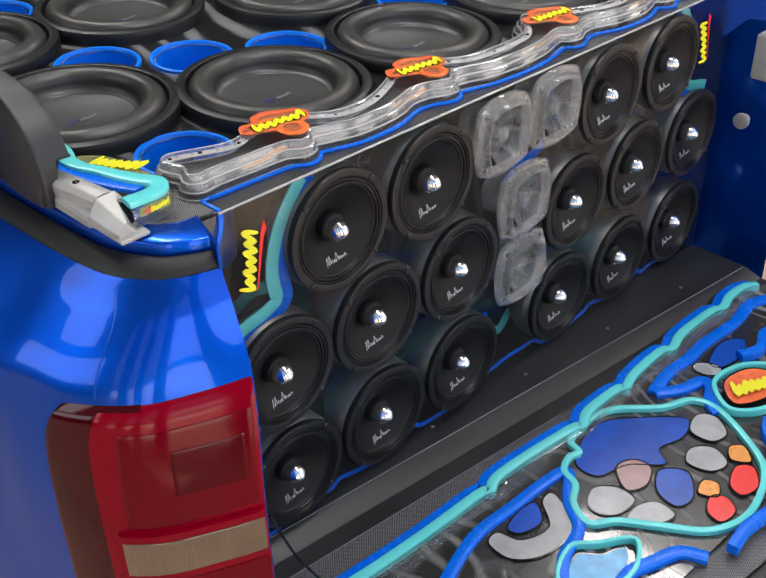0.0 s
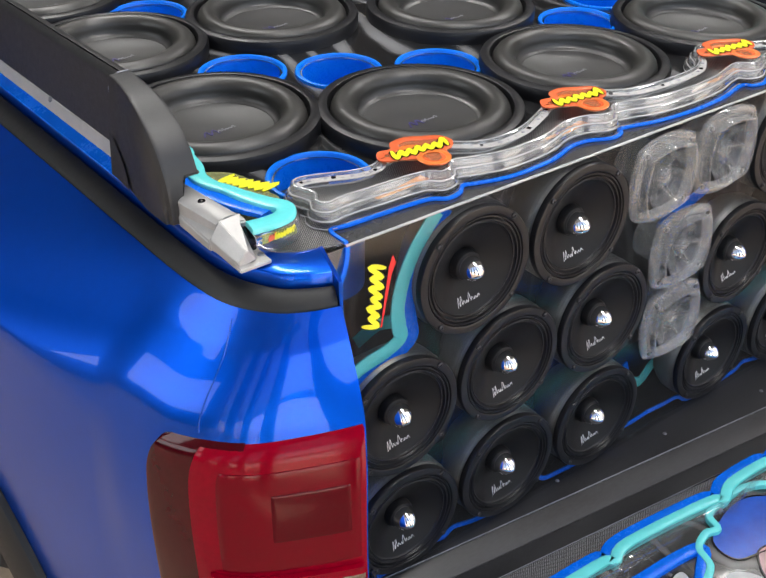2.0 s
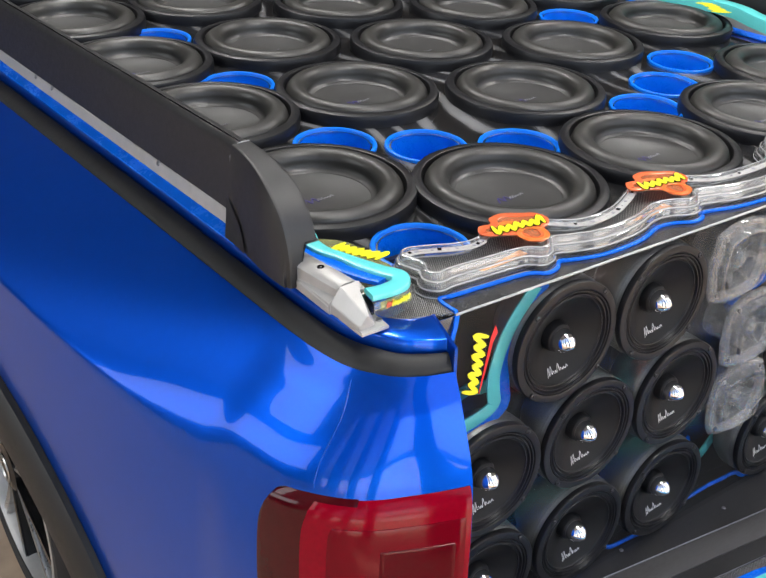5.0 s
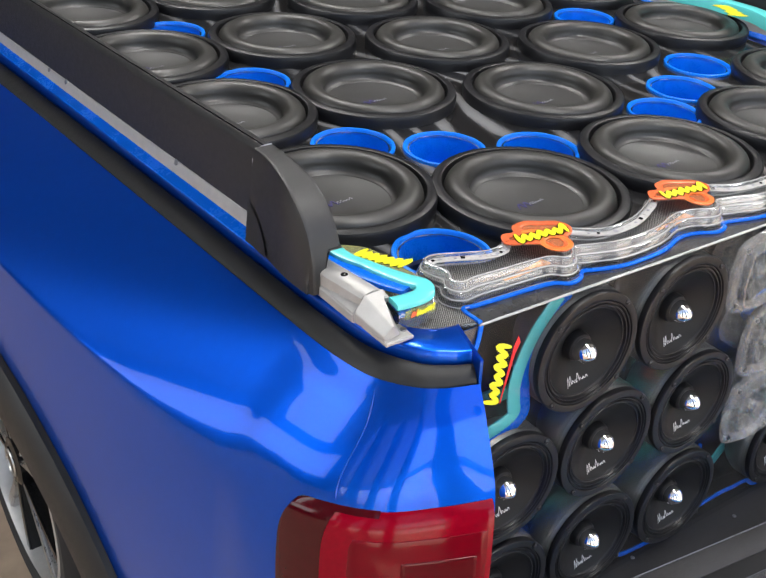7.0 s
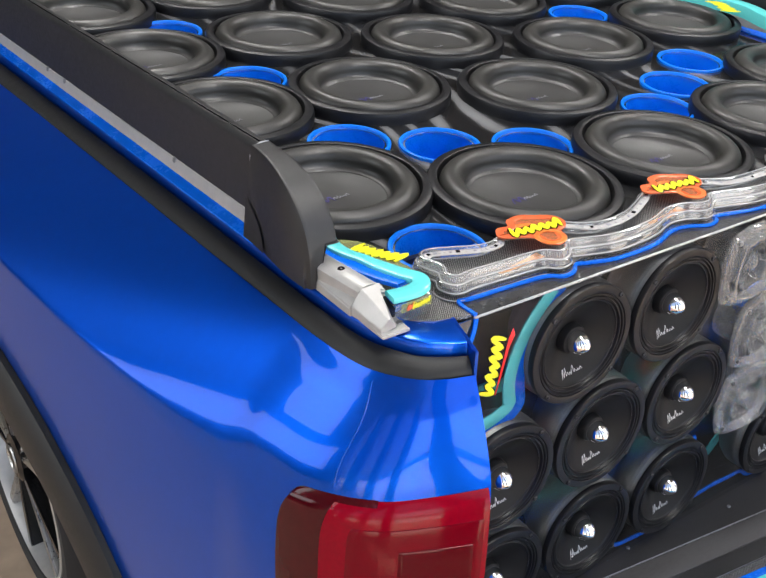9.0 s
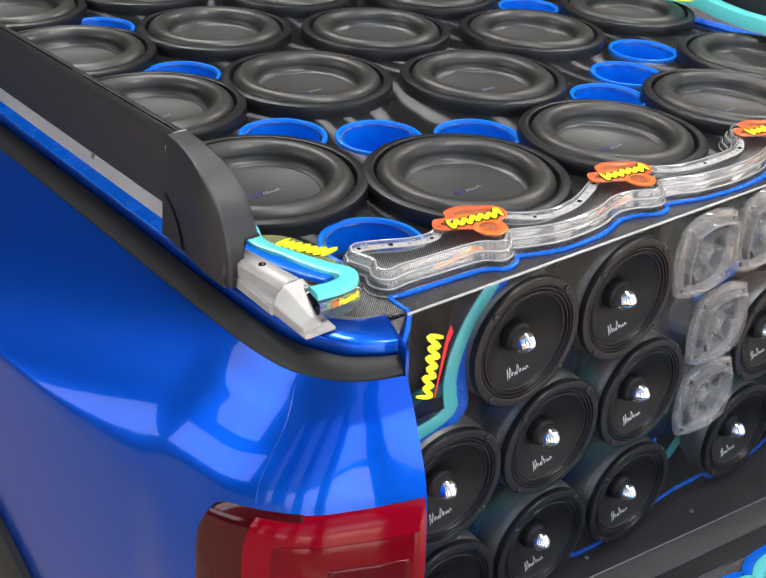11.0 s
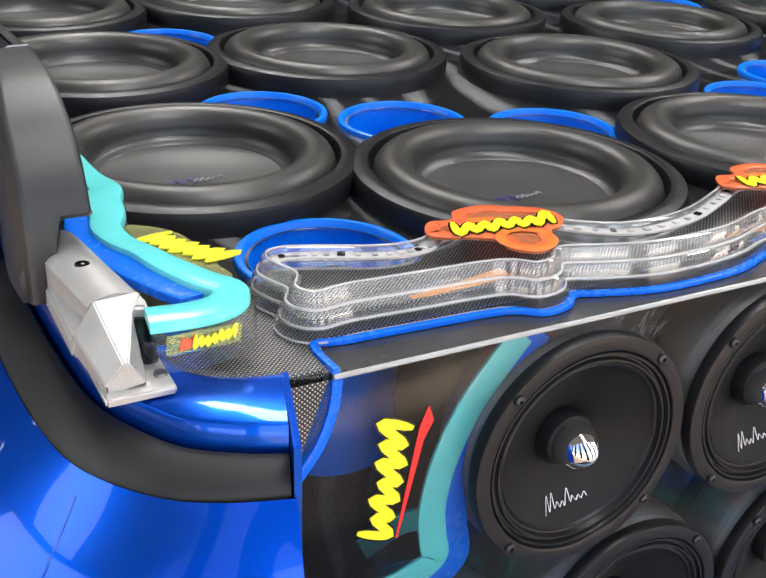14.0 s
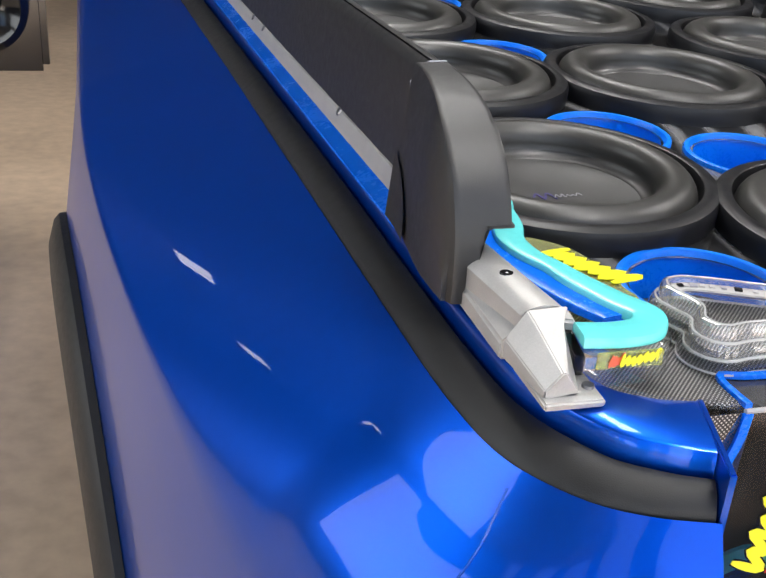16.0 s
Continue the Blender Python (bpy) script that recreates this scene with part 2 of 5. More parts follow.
def rod(pts, r, n=8, bm=None):
    """A round rod along a line in space."""
    bm = bm or bmesh.new()
    pts = [Vector(p) for p in pts]
    rows, up = [], Vector((0.13, 0.21, 0.97))
    for i, p in enumerate(pts):
        d = (pts[min(i + 1, len(pts) - 1)] - pts[max(i - 1, 0)]).normalized()
        a = d.cross(up).normalized()
        c = d.cross(a)
        rows.append([bm.verts.new(p + r * (math.cos(2 * math.pi * k / n) * a + math.sin(2 * math.pi * k / n) * c)) for k in range(n)])
    for a, b in zip(rows, rows[1:]):
        for k in range(n):
            bm.faces.new((a[k], a[(k + 1) % n], b[(k + 1) % n], b[k]))
    bm.faces.new(rows[0][::-1]), bm.faces.new(rows[-1])
    return bm


def grid(fn, nu, nv, bm=None):
    """A sheet through fn(u, v), both 0 to 1."""
    bm = bm or bmesh.new()
    v = [[bm.verts.new(fn(i / nu, j / nv)) for j in range(nv + 1)] for i in range(nu + 1)]
    for i in range(nu):
        for j in range(nv):
            bm.faces.new((v[i][j], v[i + 1][j], v[i + 1][j + 1], v[i][j + 1]))
    return bm


def scribble(strokes, length, height, width, seed, thick=0.0005, tall=0.5):
    """A thin ribbon of small strokes that stands in for a maker's print, centred on its middle."""
    rnd = random.Random(seed)
    pts, step = [], length / (2 * strokes)
    for k in range(2 * strokes + 1):
        h = (height if k in (1, 3) else height * tall * (0.7 + 0.6 * rnd.random())) if k % 2 else 0.12 * height * rnd.random()
        if k == 9:
            h = height * 0.85
        pts.append(Vector(((k + 0.35 * rnd.random()) * step + 0.25 * h - length / 2, h)))
    return band(smooth_line(pts, 5), lambda t: width * (0.6 + 0.6 * math.sin(11 * t * math.pi) ** 2), 0.0, thick)


def word_shape(length, height, seed, thick=0.0008, grow=0.0):
    """One slanted zigzag brush line, fat on its long strokes: the plain shape of a sticker's graffiti print."""
    rnd = random.Random(seed)
    pts = []
    for k in range(14):
        up = (1.1 if k in (0, 12) else rnd.uniform(0.7, 1.0)) if k % 2 == 0 else rnd.uniform(-0.05, 0.12)
        pts.append(Vector((length * ((k + 0.5 * (k % 2 == 0)) / 13.5 - 0.5) + 0.3 * up * height, height * (up + 0.01 * k))))
    last = len(pts) - 1
    bm = band(smooth_line(pts, 4), lambda t: height * (0.12 + 0.16 * abs(math.sin(math.pi * t * last))) + 2 * grow, 0.0, thick)
    for i, v in enumerate(bm.verts):      # the line climbs a little, so that its crossings lie on one another
        v.co.z += 0.5 * thick * i / len(bm.verts)
    return bm


def lerp_rows(table, z):
    """Rows of numbers at falling heights, taken at z along a smooth curve."""
    n = len(table)
    k = 0
    while k < n - 2 and z < table[k + 1][0]:
        k += 1
    (z0, a), (z1, b) = table[k], table[k + 1]
    h = z1 - z0
    t = min(max((z - z0) / h, 0.0), 1.0)

    def slope(i, c):
        lo, hi = max(i - 1, 0), min(i + 1, n - 1)
        return (table[hi][1][c] - table[lo][1][c]) / (table[hi][0] - table[lo][0])
    out = []
    for c in range(len(a)):
        ma, mb = slope(k, c) * h, slope(k + 1, c) * h
        out.append(a[c] * (2 * t ** 3 - 3 * t * t + 1) + ma * (t ** 3 - 2 * t * t + t) + b[c] * (3 * t * t - 2 * t ** 3) + mb * (t ** 3 - t * t))
    return out


DECK_SLOPE = 0.045


def deck_z(y):
    return 1.216 + DECK_SLOPE * (y - 0.27)


DECK_TURN = math.degrees(math.atan(DECK_SLOPE))

# ---- ground ----
GROUND = grain(material("warm_concrete", (0.5, 0.37, 0.26), 0.75), 14, 0.3, 0.25, 0.1, detail=8, distance=0.004)
tagged(part("ground", box(-300, 300, -300, 300, -0.3, 0.0), GROUND), "warm tan concrete floor with faint stains", "floor", kind="structure")

# added paving out of view, which throws sunlight back at the truck's rear
PAVING = grain(material("pale_paving", (0.68, 0.66, 0.62), 0.8), 10, 0.2, 0.15, 0.05)
tagged(part("pavement", box(-60, 60, -60, -3.9, -0.05, 0.012), PAVING), "unseen pale paving added before the hall", "pavement", kind="structure")

# ---- truck ----
truck = thing("pickup_truck", "blue pickup truck with open tailgate and bed full of speakers", "truck")


def crease_at(y):
    """x and z of the body crease along the flank: it swings out over the wheel."""
    k = min(max(y, 0.0), 1.27)
    x = -0.2443 - 0.2686 * k + 0.1057 * k * k - 0.008 * max(0.0, y - 1.27)
    z = 1.0119 + 0.0927 * k - 0.0084 * k * k + 0.028 * max(0.0, y - 1.27)
    return x, z


def rim_x(y):
    """x of the painted skin where it meets the rim strip."""
    return -0.1505 - 0.0345 * y - 0.006 * max(0.0, y - 1.1)


def flank_line(z, y):
    """The flank's section: a gently bowed shoulder, the crease, then a side that leans out over the wheel."""
    xc, zc = crease_at(y)
    xr = rim_x(y)
    if z > zc:
        t = min(1.0, max(0.0, (1.188 - z) / (1.188 - zc)))
        bow = 0.2 + 0.4 * max(0.0, 1 - (y - 0.16) / 0.8) ** 2
        return xr + (xc - xr) * (t + bow * t * (1 - t))
    s = zc - z
    lean = 0.12 + 0.09 * math.exp(-(((y - 1.1) / 0.5) ** 2))
    return xc - lean * (s - 0.75 * s * s)


def flank_x(z, y):
    """x of the flank's outer skin; the crease is crisp along the bed and melts away at the rear corner."""
    r = min(0.004 + 0.022 * max(0.0, 1 - (y - 0.16) / 0.45) ** 2, max(0.0, 1.188 - z))
    return sum(w * flank_line(z + d * r, y) for d, w in ((-1, 0.15), (-0.5, 0.2), (0, 0.3), (0.5, 0.2), (1, 0.15)))


ARCH_Y, ARCH_Z, ARCH_R = 0.995, 0.1555, 0.79


def arch_cut(y):
    """Height of the wheel arch's opening at y."""
    s = (ARCH_R - 0.035) ** 2 - (y - ARCH_Y) ** 2
    return max(0.3, ARCH_Z + math.sqrt(s)) if s > 0 else 0.3


# corner of the bed: plan line from flank to tail edge, at five heights
CORNER = [
    (1.188, [-0.156, 0.16, -0.15, 0.08, -0.137, 0.02, -0.106, -0.026, -0.072, -0.049, -0.033, -0.0625]),
    (1.15, [-0.205, 0.16, -0.1925, 0.08, -0.17, 0.002, -0.131, -0.052, -0.087, -0.078, -0.04, -0.089]),
    (1.06, [-0.265, 0.16, -0.256, 0.09, -0.232, 0.01, -0.18, -0.062, -0.115, -0.1, -0.048, -0.127]),
    (0.86, [-0.304, 0.16, -0.288, 0.08, -0.258, -0.01, -0.203, -0.08, -0.13, -0.122, -0.066, -0.15]),
    (0.3, [-0.3, 0.16, -0.285, 0.07, -0.255, -0.04, -0.2, -0.1, -0.13, -0.13, -0.066, -0.155]),
]


def corner(u, z, push=0.0):
    """A place on the rear corner: u from the flank (0) to the tail edge (1)."""
    row = lerp_rows(CORNER, z)
    pts = [Vector((row[i], row[i + 1])) for i in range(0, 12, 2)]
    pts[0].x = flank_x(z, 0.16)
    line = [Vector((flank_x(z, 0.26), 0.26))] + pts
    line = smooth_line(line, 8)[8:]
    k = min(max(u, 0.0), 0.9999) * (len(line) - 1)
    i = int(k)
    p = line[i].lerp(line[i + 1], k - i)
    if push:
        d = line[i + 1] - line[i]
        p = p + Vector((-abs(d.y), -abs(d.x))).normalized() * push
    return Vector((p.x, p.y, z))


def skin(u, v):
    """The painted flank (u up to 0.7) and the rear corner (from there on)."""
    y = 0.16 + 3.2 * (max(0.0, 0.7 - u) / 0.7) ** 1.4
    crease, low = crease_at(y)[1], arch_cut(y) if u <= 0.7 else 0.3
    z = 1.188 - (1.188 - crease) * (v / 0.45) ** 1.1 if v < 0.45 else crease - (crease - low) * (v - 0.45) / 0.55
    if u > 0.7:
        return corner((u - 0.7) / 0.3, z)
    return (flank_x(z, y), y, z)


part("quarter_panel", grid(skin, 180, 110), BLUE, truck, "glossy bright blue painted flank and rear corner", sharp=60)
part("quarter_panel", grid(lambda u, v: (lambda p: (1.385 - p[0], p[1], p[2]))(skin(u, v)), 110, 50), BLUE, truck, "glossy bright blue painted flank and rear corner", sharp=60)


def jamb(side):
    """Inner return of the rear corner towards the speaker panel."""
    def at(u, v):
        z = 1.188 - 0.69 * v
        p = corner(1.0, z)
        x = p.x + 0.012 * u
        return (x if side < 0 else 1.385 - x, p.y + (0.03 - p.y) * u, z)
    return at


part("jamb", grid(jamb(-1), 12, 24), BLUE, truck)
part("jamb", grid(jamb(1), 12, 24), BLUE, truck)
part("panel_seam", rod([corner(0.43 + 0.05 * k / 12, 1.178 - 0.118 * k / 12, 0.0) for k in range(13)], 0.0009, 6), NAVY, truck)

# black protective strip on the rim of the bed, and the blue ledge inside it
TRIM_OUT = [(-0.275, 3.3), (-0.223, 2.0), (-0.188, 1.1), (-0.17, 0.6), (-0.158, 0.25), (-0.153, 0.12), (-0.14, 0.03), (-0.108, -0.022), (-0.074, -0.045), (-0.035, -0.0585)]
TRIM_IN = [(-0.235, 3.3), (-0.186, 2.0), (-0.153, 1.1), (-0.135, 0.6), (-0.126, 0.25), (-0.122, 0.14), (-0.113, 0.06), (-0.085, 0.0), (-0.054, -0.026), (-0.028, -0.039)]
LEDGE_IN = [(-0.07, 3.3), (-0.06, 2.0), (-0.05, 1.1), (-0.05, 0.6), (-0.05, 0.3), (-0.054, 0.2), (-0.068, 0.12), (-0.064, 0.056), (-0.039, 0.031), (-0.008, 0.0215)]


def between(a, b, profile, n=10, flip=False):
    """A sheet that runs between two plan lines, with a height profile across it."""
    la, lb = smooth_line([Vector(p) for p in a], n), smooth_line([Vector(p) for p in b], n)
    bm = bmesh.new()
    rows = [[bm.verts.new((p.lerp(q, t).x if not flip else 1.385 - p.lerp(q, t).x, p.lerp(q, t).y, z)) for t, z in profile] for p, q in zip(la, lb)]
    for r, s in zip(rows, rows[1:]):
        for k in range(len(profile) - 1):
            bm.faces.new((r[k], r[k + 1], s[k + 1], s[k]))
    for r in (rows[0], rows[-1]):
        bm.faces.new(r)
    return bm


STRIP = [(0, 1.165), (-0.03, 1.184), (0.02, 1.1895), (0.12, 1.1935), (0.4, 1.2), (0.7, 1.2035), (0.9, 1.204), (0.97, 1.202), (1, 1.196), (1.02, 1.17)]
LEDGE = [(0.03, 1.16), (0.031, 1.2125), (0.04, 1.2165), (0.06, 1.219), (0.11, 1.2205), (0.6, 1.2215), (0.97, 1.2205), (1, 1.1)]
for flip in (False, True):
    part("rim_strip", between(TRIM_OUT, TRIM_IN, STRIP, flip=flip), TRIM, truck, "matte black plastic strip on the bed rim")
    part("bed_ledge", between(TRIM_IN, LEDGE_IN, LEDGE, flip=flip), BLUE, truck)

for flip in (False, True):
    end = [Vector((1.385 - x if flip else x, y)) for x, y in ((-0.034, -0.0605), (-0.0295, -0.061), (-0.0035, 0.021), (-0.008, 0.0215))]
    part("corner_edge", plate(end, 1.15, 1.2212, 0.001), BLUE, truck)

# ---- roll rails ----
CAP_LINE = [(0.17, 1.224), (0.171, 1.258), (0.176, 1.286), (0.188, 1.313), (0.212, 1.338), (0.252, 1.357), (0.3, 1.365), (0.355, 1.367)]


def rounded(s, r=0.007, k=0.8):
    """How far the section draws in near its two edges."""
    e = max(0.0, (abs(s) - k) / (1 - k))
    return r * (1 - math.sqrt(max(0.0, 1 - e * e)))


def cap_side(y, x0=-0.1325):
    """Outer face of the end cap, which narrows towards the bar."""
    e = min(1.0, max(0.0, (y - 0.2) / 0.155))
    return x0 + (-0.116 - x0) * e * e * (3 - 2 * e)


def cap_mesh(x0, x1):
    line = smooth_line([Vector(p) for p in CAP_LINE], 4)
    n, nv = len(line), 20
    bm = bmesh.new()
    rows = []
    for i, p in enumerate(line):
        d = (line[min(i + 1, n - 1)] - line[max(i - 1, 0)]).normalized()
        inward = Vector((d.y, -d.x))
        row = []
        for j in range(nv + 1):
            s = -1 + 2 * j / nv
            q = p + inward * rounded(s)
            lift = max(0.0, min(1.0, (s + 0.45) / 0.6))
            low = 1.226 + 0.06 * lift * lift * (3 - 2 * lift)
            left = cap_side(p.x, x0)
            row.append(bm.verts.new((left + (x1 - left) * j / nv, q.x, max(q.y, low))))
        rows.append(row)
    for a, b in zip(rows, rows[1:]):
        for j in range(nv):
            if len({tuple(round(c, 5) for c in v.co) for v in (a[j], a[j + 1], b[j + 1], b[j])}) > 2:
                bm.faces.new((a[j], a[j + 1], b[j + 1], b[j]))
    for j, z in ((0, 1.226), (nv, 1.286)):
        edge = [r[j] for r in rows]
        foot = [bm.verts.new((v.co.x - (0.003 + 0.055 * max(0.0, v.co.y - 0.17) if j == 0 else 0), v.co.y, z)) for v in edge]
        mid = [bm.verts.new(v.co.lerp(w.co, 0.5) + Vector((-0.002 if j == 0 else 0, 0, 0))) for v, w in zip(edge, foot)]
        for k in range(n - 1):
            bm.faces.new((edge[k], edge[k + 1], mid[k + 1], mid[k]))
        edge = mid
        for k in range(n - 1):
            bm.faces.new((edge[k], edge[k + 1], foot[k + 1], foot[k]))
    bmesh.ops.remove_doubles(bm, verts=bm.verts, dist=1e-5)
    return bm


def bar_mesh(y0, y1, x0, x1, z0, z1, lean, r=0.012):
    """A long bar with rounded upper edges that leans outwards with the flank."""
    prof = [(x0 - 0.004, z0), (x0 - 0.002, z0 + 0.02)] + [(x0 + r - r * math.cos(a), z1 - r + r * math.sin(a)) for a in [k * math.pi / 10 for k in range(6)]]
    prof += [(x1 - r + r * math.sin(a), z1 - r + r * math.cos(a)) for a in [k * math.pi / 10 for k in range(6)]] + [(x1, z0)]
    bm = bmesh.new()
    rows = [[bm.verts.new((x + lean * (y - 0.32), y, z)) for x, z in prof] for y in [y0 + (y1 - y0) * k / 8 for k in range(9)]]
    for a, b in zip(rows, rows[1:]):
        for k in range(len(prof) - 1):
            bm.faces.new((a[k], a[k + 1], b[k + 1], b[k]))
    bm.faces.new(rows[0]), bm.faces.new(rows[-1][::-1])
    return bm


rail = thing("bed_rail", "matte black bed rail with worn aluminium base profile", "rail", "bed rails")
part("bar", bar_mesh(0.357, 1.62, -0.1045, -0.077, 1.255, 1.365, -0.03), BLACK_PLASTIC, rail)
part("base_profile", bar_mesh(0.3545, 3.2, -0.1095, -0.08, 1.2235, 1.2545, -0.03, 0.004), ALU, rail, "bare aluminium base profile with rivets")
inlay = grid(lambda u, v: (cap_side(0.292 + 0.064 * u) - 0.0025 - (0.003 + 0.055 * (0.122 + 0.064 * u)) * (1 - 0.45 * math.sqrt(u) * v) - 0.001, 0.292 + 0.064 * u, 1.2275 + 0.062 * math.sqrt(u) * v), 8, 8)
part("inlay", inlay, TRIM, rail, "dark plastic inlay of the end cap")
part("end_cap", cap_mesh(-0.1325, -0.083), BLACK_PLASTIC, rail, "rounded dark grey plastic end cap")
for y in (0.62, 1.1, 1.19):
    part("rivet", lathe([(0.006, 0), (0.005, 0.002), (0.0, 0.003)], 16), STEEL, rail, m=pose(-0.109 - 0.03 * (y - 0.32), y, 1.2515, 0, -60, 0))
part("post", bar_mesh(1.62, 1.86, -0.122, -0.06, 1.2235, 1.375, -0.03, 0.014), BLACK_PLASTIC, rail)
part("cap_seam", rod([(-0.1165, 0.3565, 1.3), (-0.1165, 0.3565, 1.35), (-0.111, 0.3565, 1.363), (-0.1, 0.3565, 1.3672), (-0.086, 0.3565, 1.3672)], 0.0011, 6), GREY_PRINT, rail)
part("groove", rod([(-0.0955, 0.36, 1.3648), (-0.133, 1.6, 1.3648)], 0.0012, 6), GLOSS_BLACK, rail)
# added fillet in a brighter blue, which paints the lit ledge beside the rail
fillet = bmesh.new()
rows = [[fillet.verts.new((x + dx, y, z)) for dx, z in ((-0.009, 1.2222), (-0.0085, 1.2245), (0.0088, 1.2325), (0.0092, 1.2222))] for x, y in ((-0.1205, 0.335), (-0.143, 1.1), (-0.173, 2.0), (-0.214, 3.2))]
for r0, r1 in zip(rows, rows[1:]):
    for k in range(4):
        fillet.faces.new((r0[k], r0[(k + 1) % 4], r1[(k + 1) % 4], r1[k]))
fillet.faces.new(rows[0]), fillet.faces.new(rows[-1][::-1])
part("lit_ledge_strip", fillet, NEON_BLUE, rail, "brighter blue strip that paints the lit ledge along the rail foot")
rail_r = copy_thing(rail, pose(1.6, 0, 0))
rail_r.rotation_euler = (0, 0, radians(-3.0))

# ---- hinge bracket on the ledge ----
bracket = thing("rail_bracket", "bare cast aluminium bracket screwed to the ledge", "bracket")


def slab_tilt(x0, x1, y0, y1, z0, top, bevel=0.003):
    """A block whose upper face has four heights: (x0,y0), (x1,y0), (x1,y1), (x0,y1)."""
    bm = bmesh.new()
    lo = [bm.verts.new((x, y, z0)) for x, y in ((x0, y0), (x1, y0), (x1, y1), (x0, y1))]
    hi = [bm.verts.new((x, y, z)) for (x, y), z in zip(((x0, y0), (x1, y0), (x1, y1), (x0, y1)), top)]
    bm.faces.new(lo[::-1]), bm.faces.new(hi)
    for k in range(4):
        bm.faces.new((lo[k], lo[(k + 1) % 4], hi[(k + 1) % 4], hi[k]))
    bmesh.ops.bevel(bm, geom=bm.edges[:], offset=bevel, segments=3, affect="EDGES", clamp_overlap=True)
    return bm


def arch_bar(x0, x1, y0, y1, z0, z1, n=12):
    """A bar with a gently domed top."""
    prof = [(x0, z0)] + [(x0 + (x1 - x0) * k / n, z1 - 0.007 + 0.007 * math.sin(math.pi * k / n) ** 0.7) for k in range(n + 1)] + [(x1, z0)]
    bm = bmesh.new()
    rows = [[bm.verts.new((x - 0.12 * (y - 0.09), y, z)) for x, z in prof] for y in (y0, (y0 + y1) / 2, y1)]
    for a, b in zip(rows, rows[1:]):
        for k in range(len(prof) - 1):
            bm.faces.new((a[k], a[k + 1], b[k + 1], b[k]))
    bm.faces.new(rows[0]), bm.faces.new(rows[-1][::-1])
    return bm


part("body", arch_bar(-0.11, -0.075, 0.088, 0.215, 1.224, 1.263), ALU, bracket)
part("flange", slab_tilt(-0.1215, -0.1085, 0.0885, 0.215, 1.222, (1.236, 1.247, 1.25, 1.239), 0.002), ALU, bracket)
def nose_mesh():
    """The bracket's nose: a full-width block that runs out into a narrow gabled end."""
    rows = []
    bm = bmesh.new()
    for y, prof in ((0.0876, ((-0.12, 1.226), (-0.12, 1.24), (-0.106, 1.2605), (-0.0765, 1.262), (-0.0762, 1.226))),
                    (0.07, ((-0.1185, 1.226), (-0.1185, 1.238), (-0.106, 1.2575), (-0.0865, 1.2575), (-0.0862, 1.226))),
                    (0.028, ((-0.1145, 1.226), (-0.1145, 1.2325), (-0.1035, 1.2445), (-0.1005, 1.2445), (-0.0905, 1.23)))):
        rows.append([bm.verts.new((x, y, z)) for x, z in prof])
    for a, b in zip(rows, rows[1:]):
        for k in range(4):
            bm.faces.new((a[k], a[k + 1], b[k + 1], b[k]))
    bm.faces.new(rows[0]), bm.faces.new(rows[-1][::-1])
    bmesh.ops.bevel(bm, geom=bm.edges[:], offset=0.0009, segments=2, affect="EDGES", clamp_overlap=True)
    return bm


part("nose", nose_mesh(), ALU, bracket, sharp=14)
part("latch_hook", slab_tilt(-0.0862, -0.0745, 0.075, 0.0878, 1.226, (1.258, 1.256, 1.259, 1.261), 0.002), ALU, bracket)
part("notch", slab_tilt(-0.086, -0.077, 0.05, 0.075, 1.2285, (1.244, 1.242, 1.25, 1.252), 0.001), GLOSS_BLACK, bracket)
part("foot_plate", slab_tilt(-0.117, -0.0745, 0.02, 0.075, 1.222, (1.2275, 1.2275, 1.2295, 1.2295), 0.0015), ALU, bracket)
part("screw", lathe([(0.0045, 0), (0.004, 0.002), (0.0, 0.0018)], 14), STEEL, bracket, m=pose(-0.08, 0.037, 1.228))
part("hole", lathe([(0.0052, 0.0), (0.0048, 0.0012), (0.0, 0.0006)], 18), GLOSS_BLACK, bracket, m=pose(-0.1, 0.143, 1.2622))

# ---- tail lamp ----
tail_lamp = new("tail_lamp")
tail_lamp.parent = truck
tagged(tail_lamp, "red tail lamp with clear reversing strip")


def shell(u0, u1, z0, z1, push, back=-0.004, nu=32, nv=44, round_u=0.0, slope=0.0, round_z=0.0):
    """A moulded cover on the rear corner with a rim that returns to the skin."""
    def at(u, v, p):
        z = z1 + (z0 - z1) * v + slope * (u0 + (u1 - u0) * u - 0.657) / 0.686
        ins = round_u * (1 - math.sqrt(1 - max(0.0, 1 - v / 0.16) ** 2))
        return corner(u0 + ins + (u1 - u0 - ins) * u, z, p)
    bm = bmesh.new()

    def ring(u, v):
        e = min(1.0, min(u, 1 - u, v * 0.8, (1 - v) * 0.8) / 0.045)
        return push * (1 - (1 - e) ** 2)
    grid(lambda u, v: at(u, v, back + (ring(u, v) - back) * (1 if 0 < u < 1 and 0 < v < 1 else 0)), nu, nv, bm)
    return bm


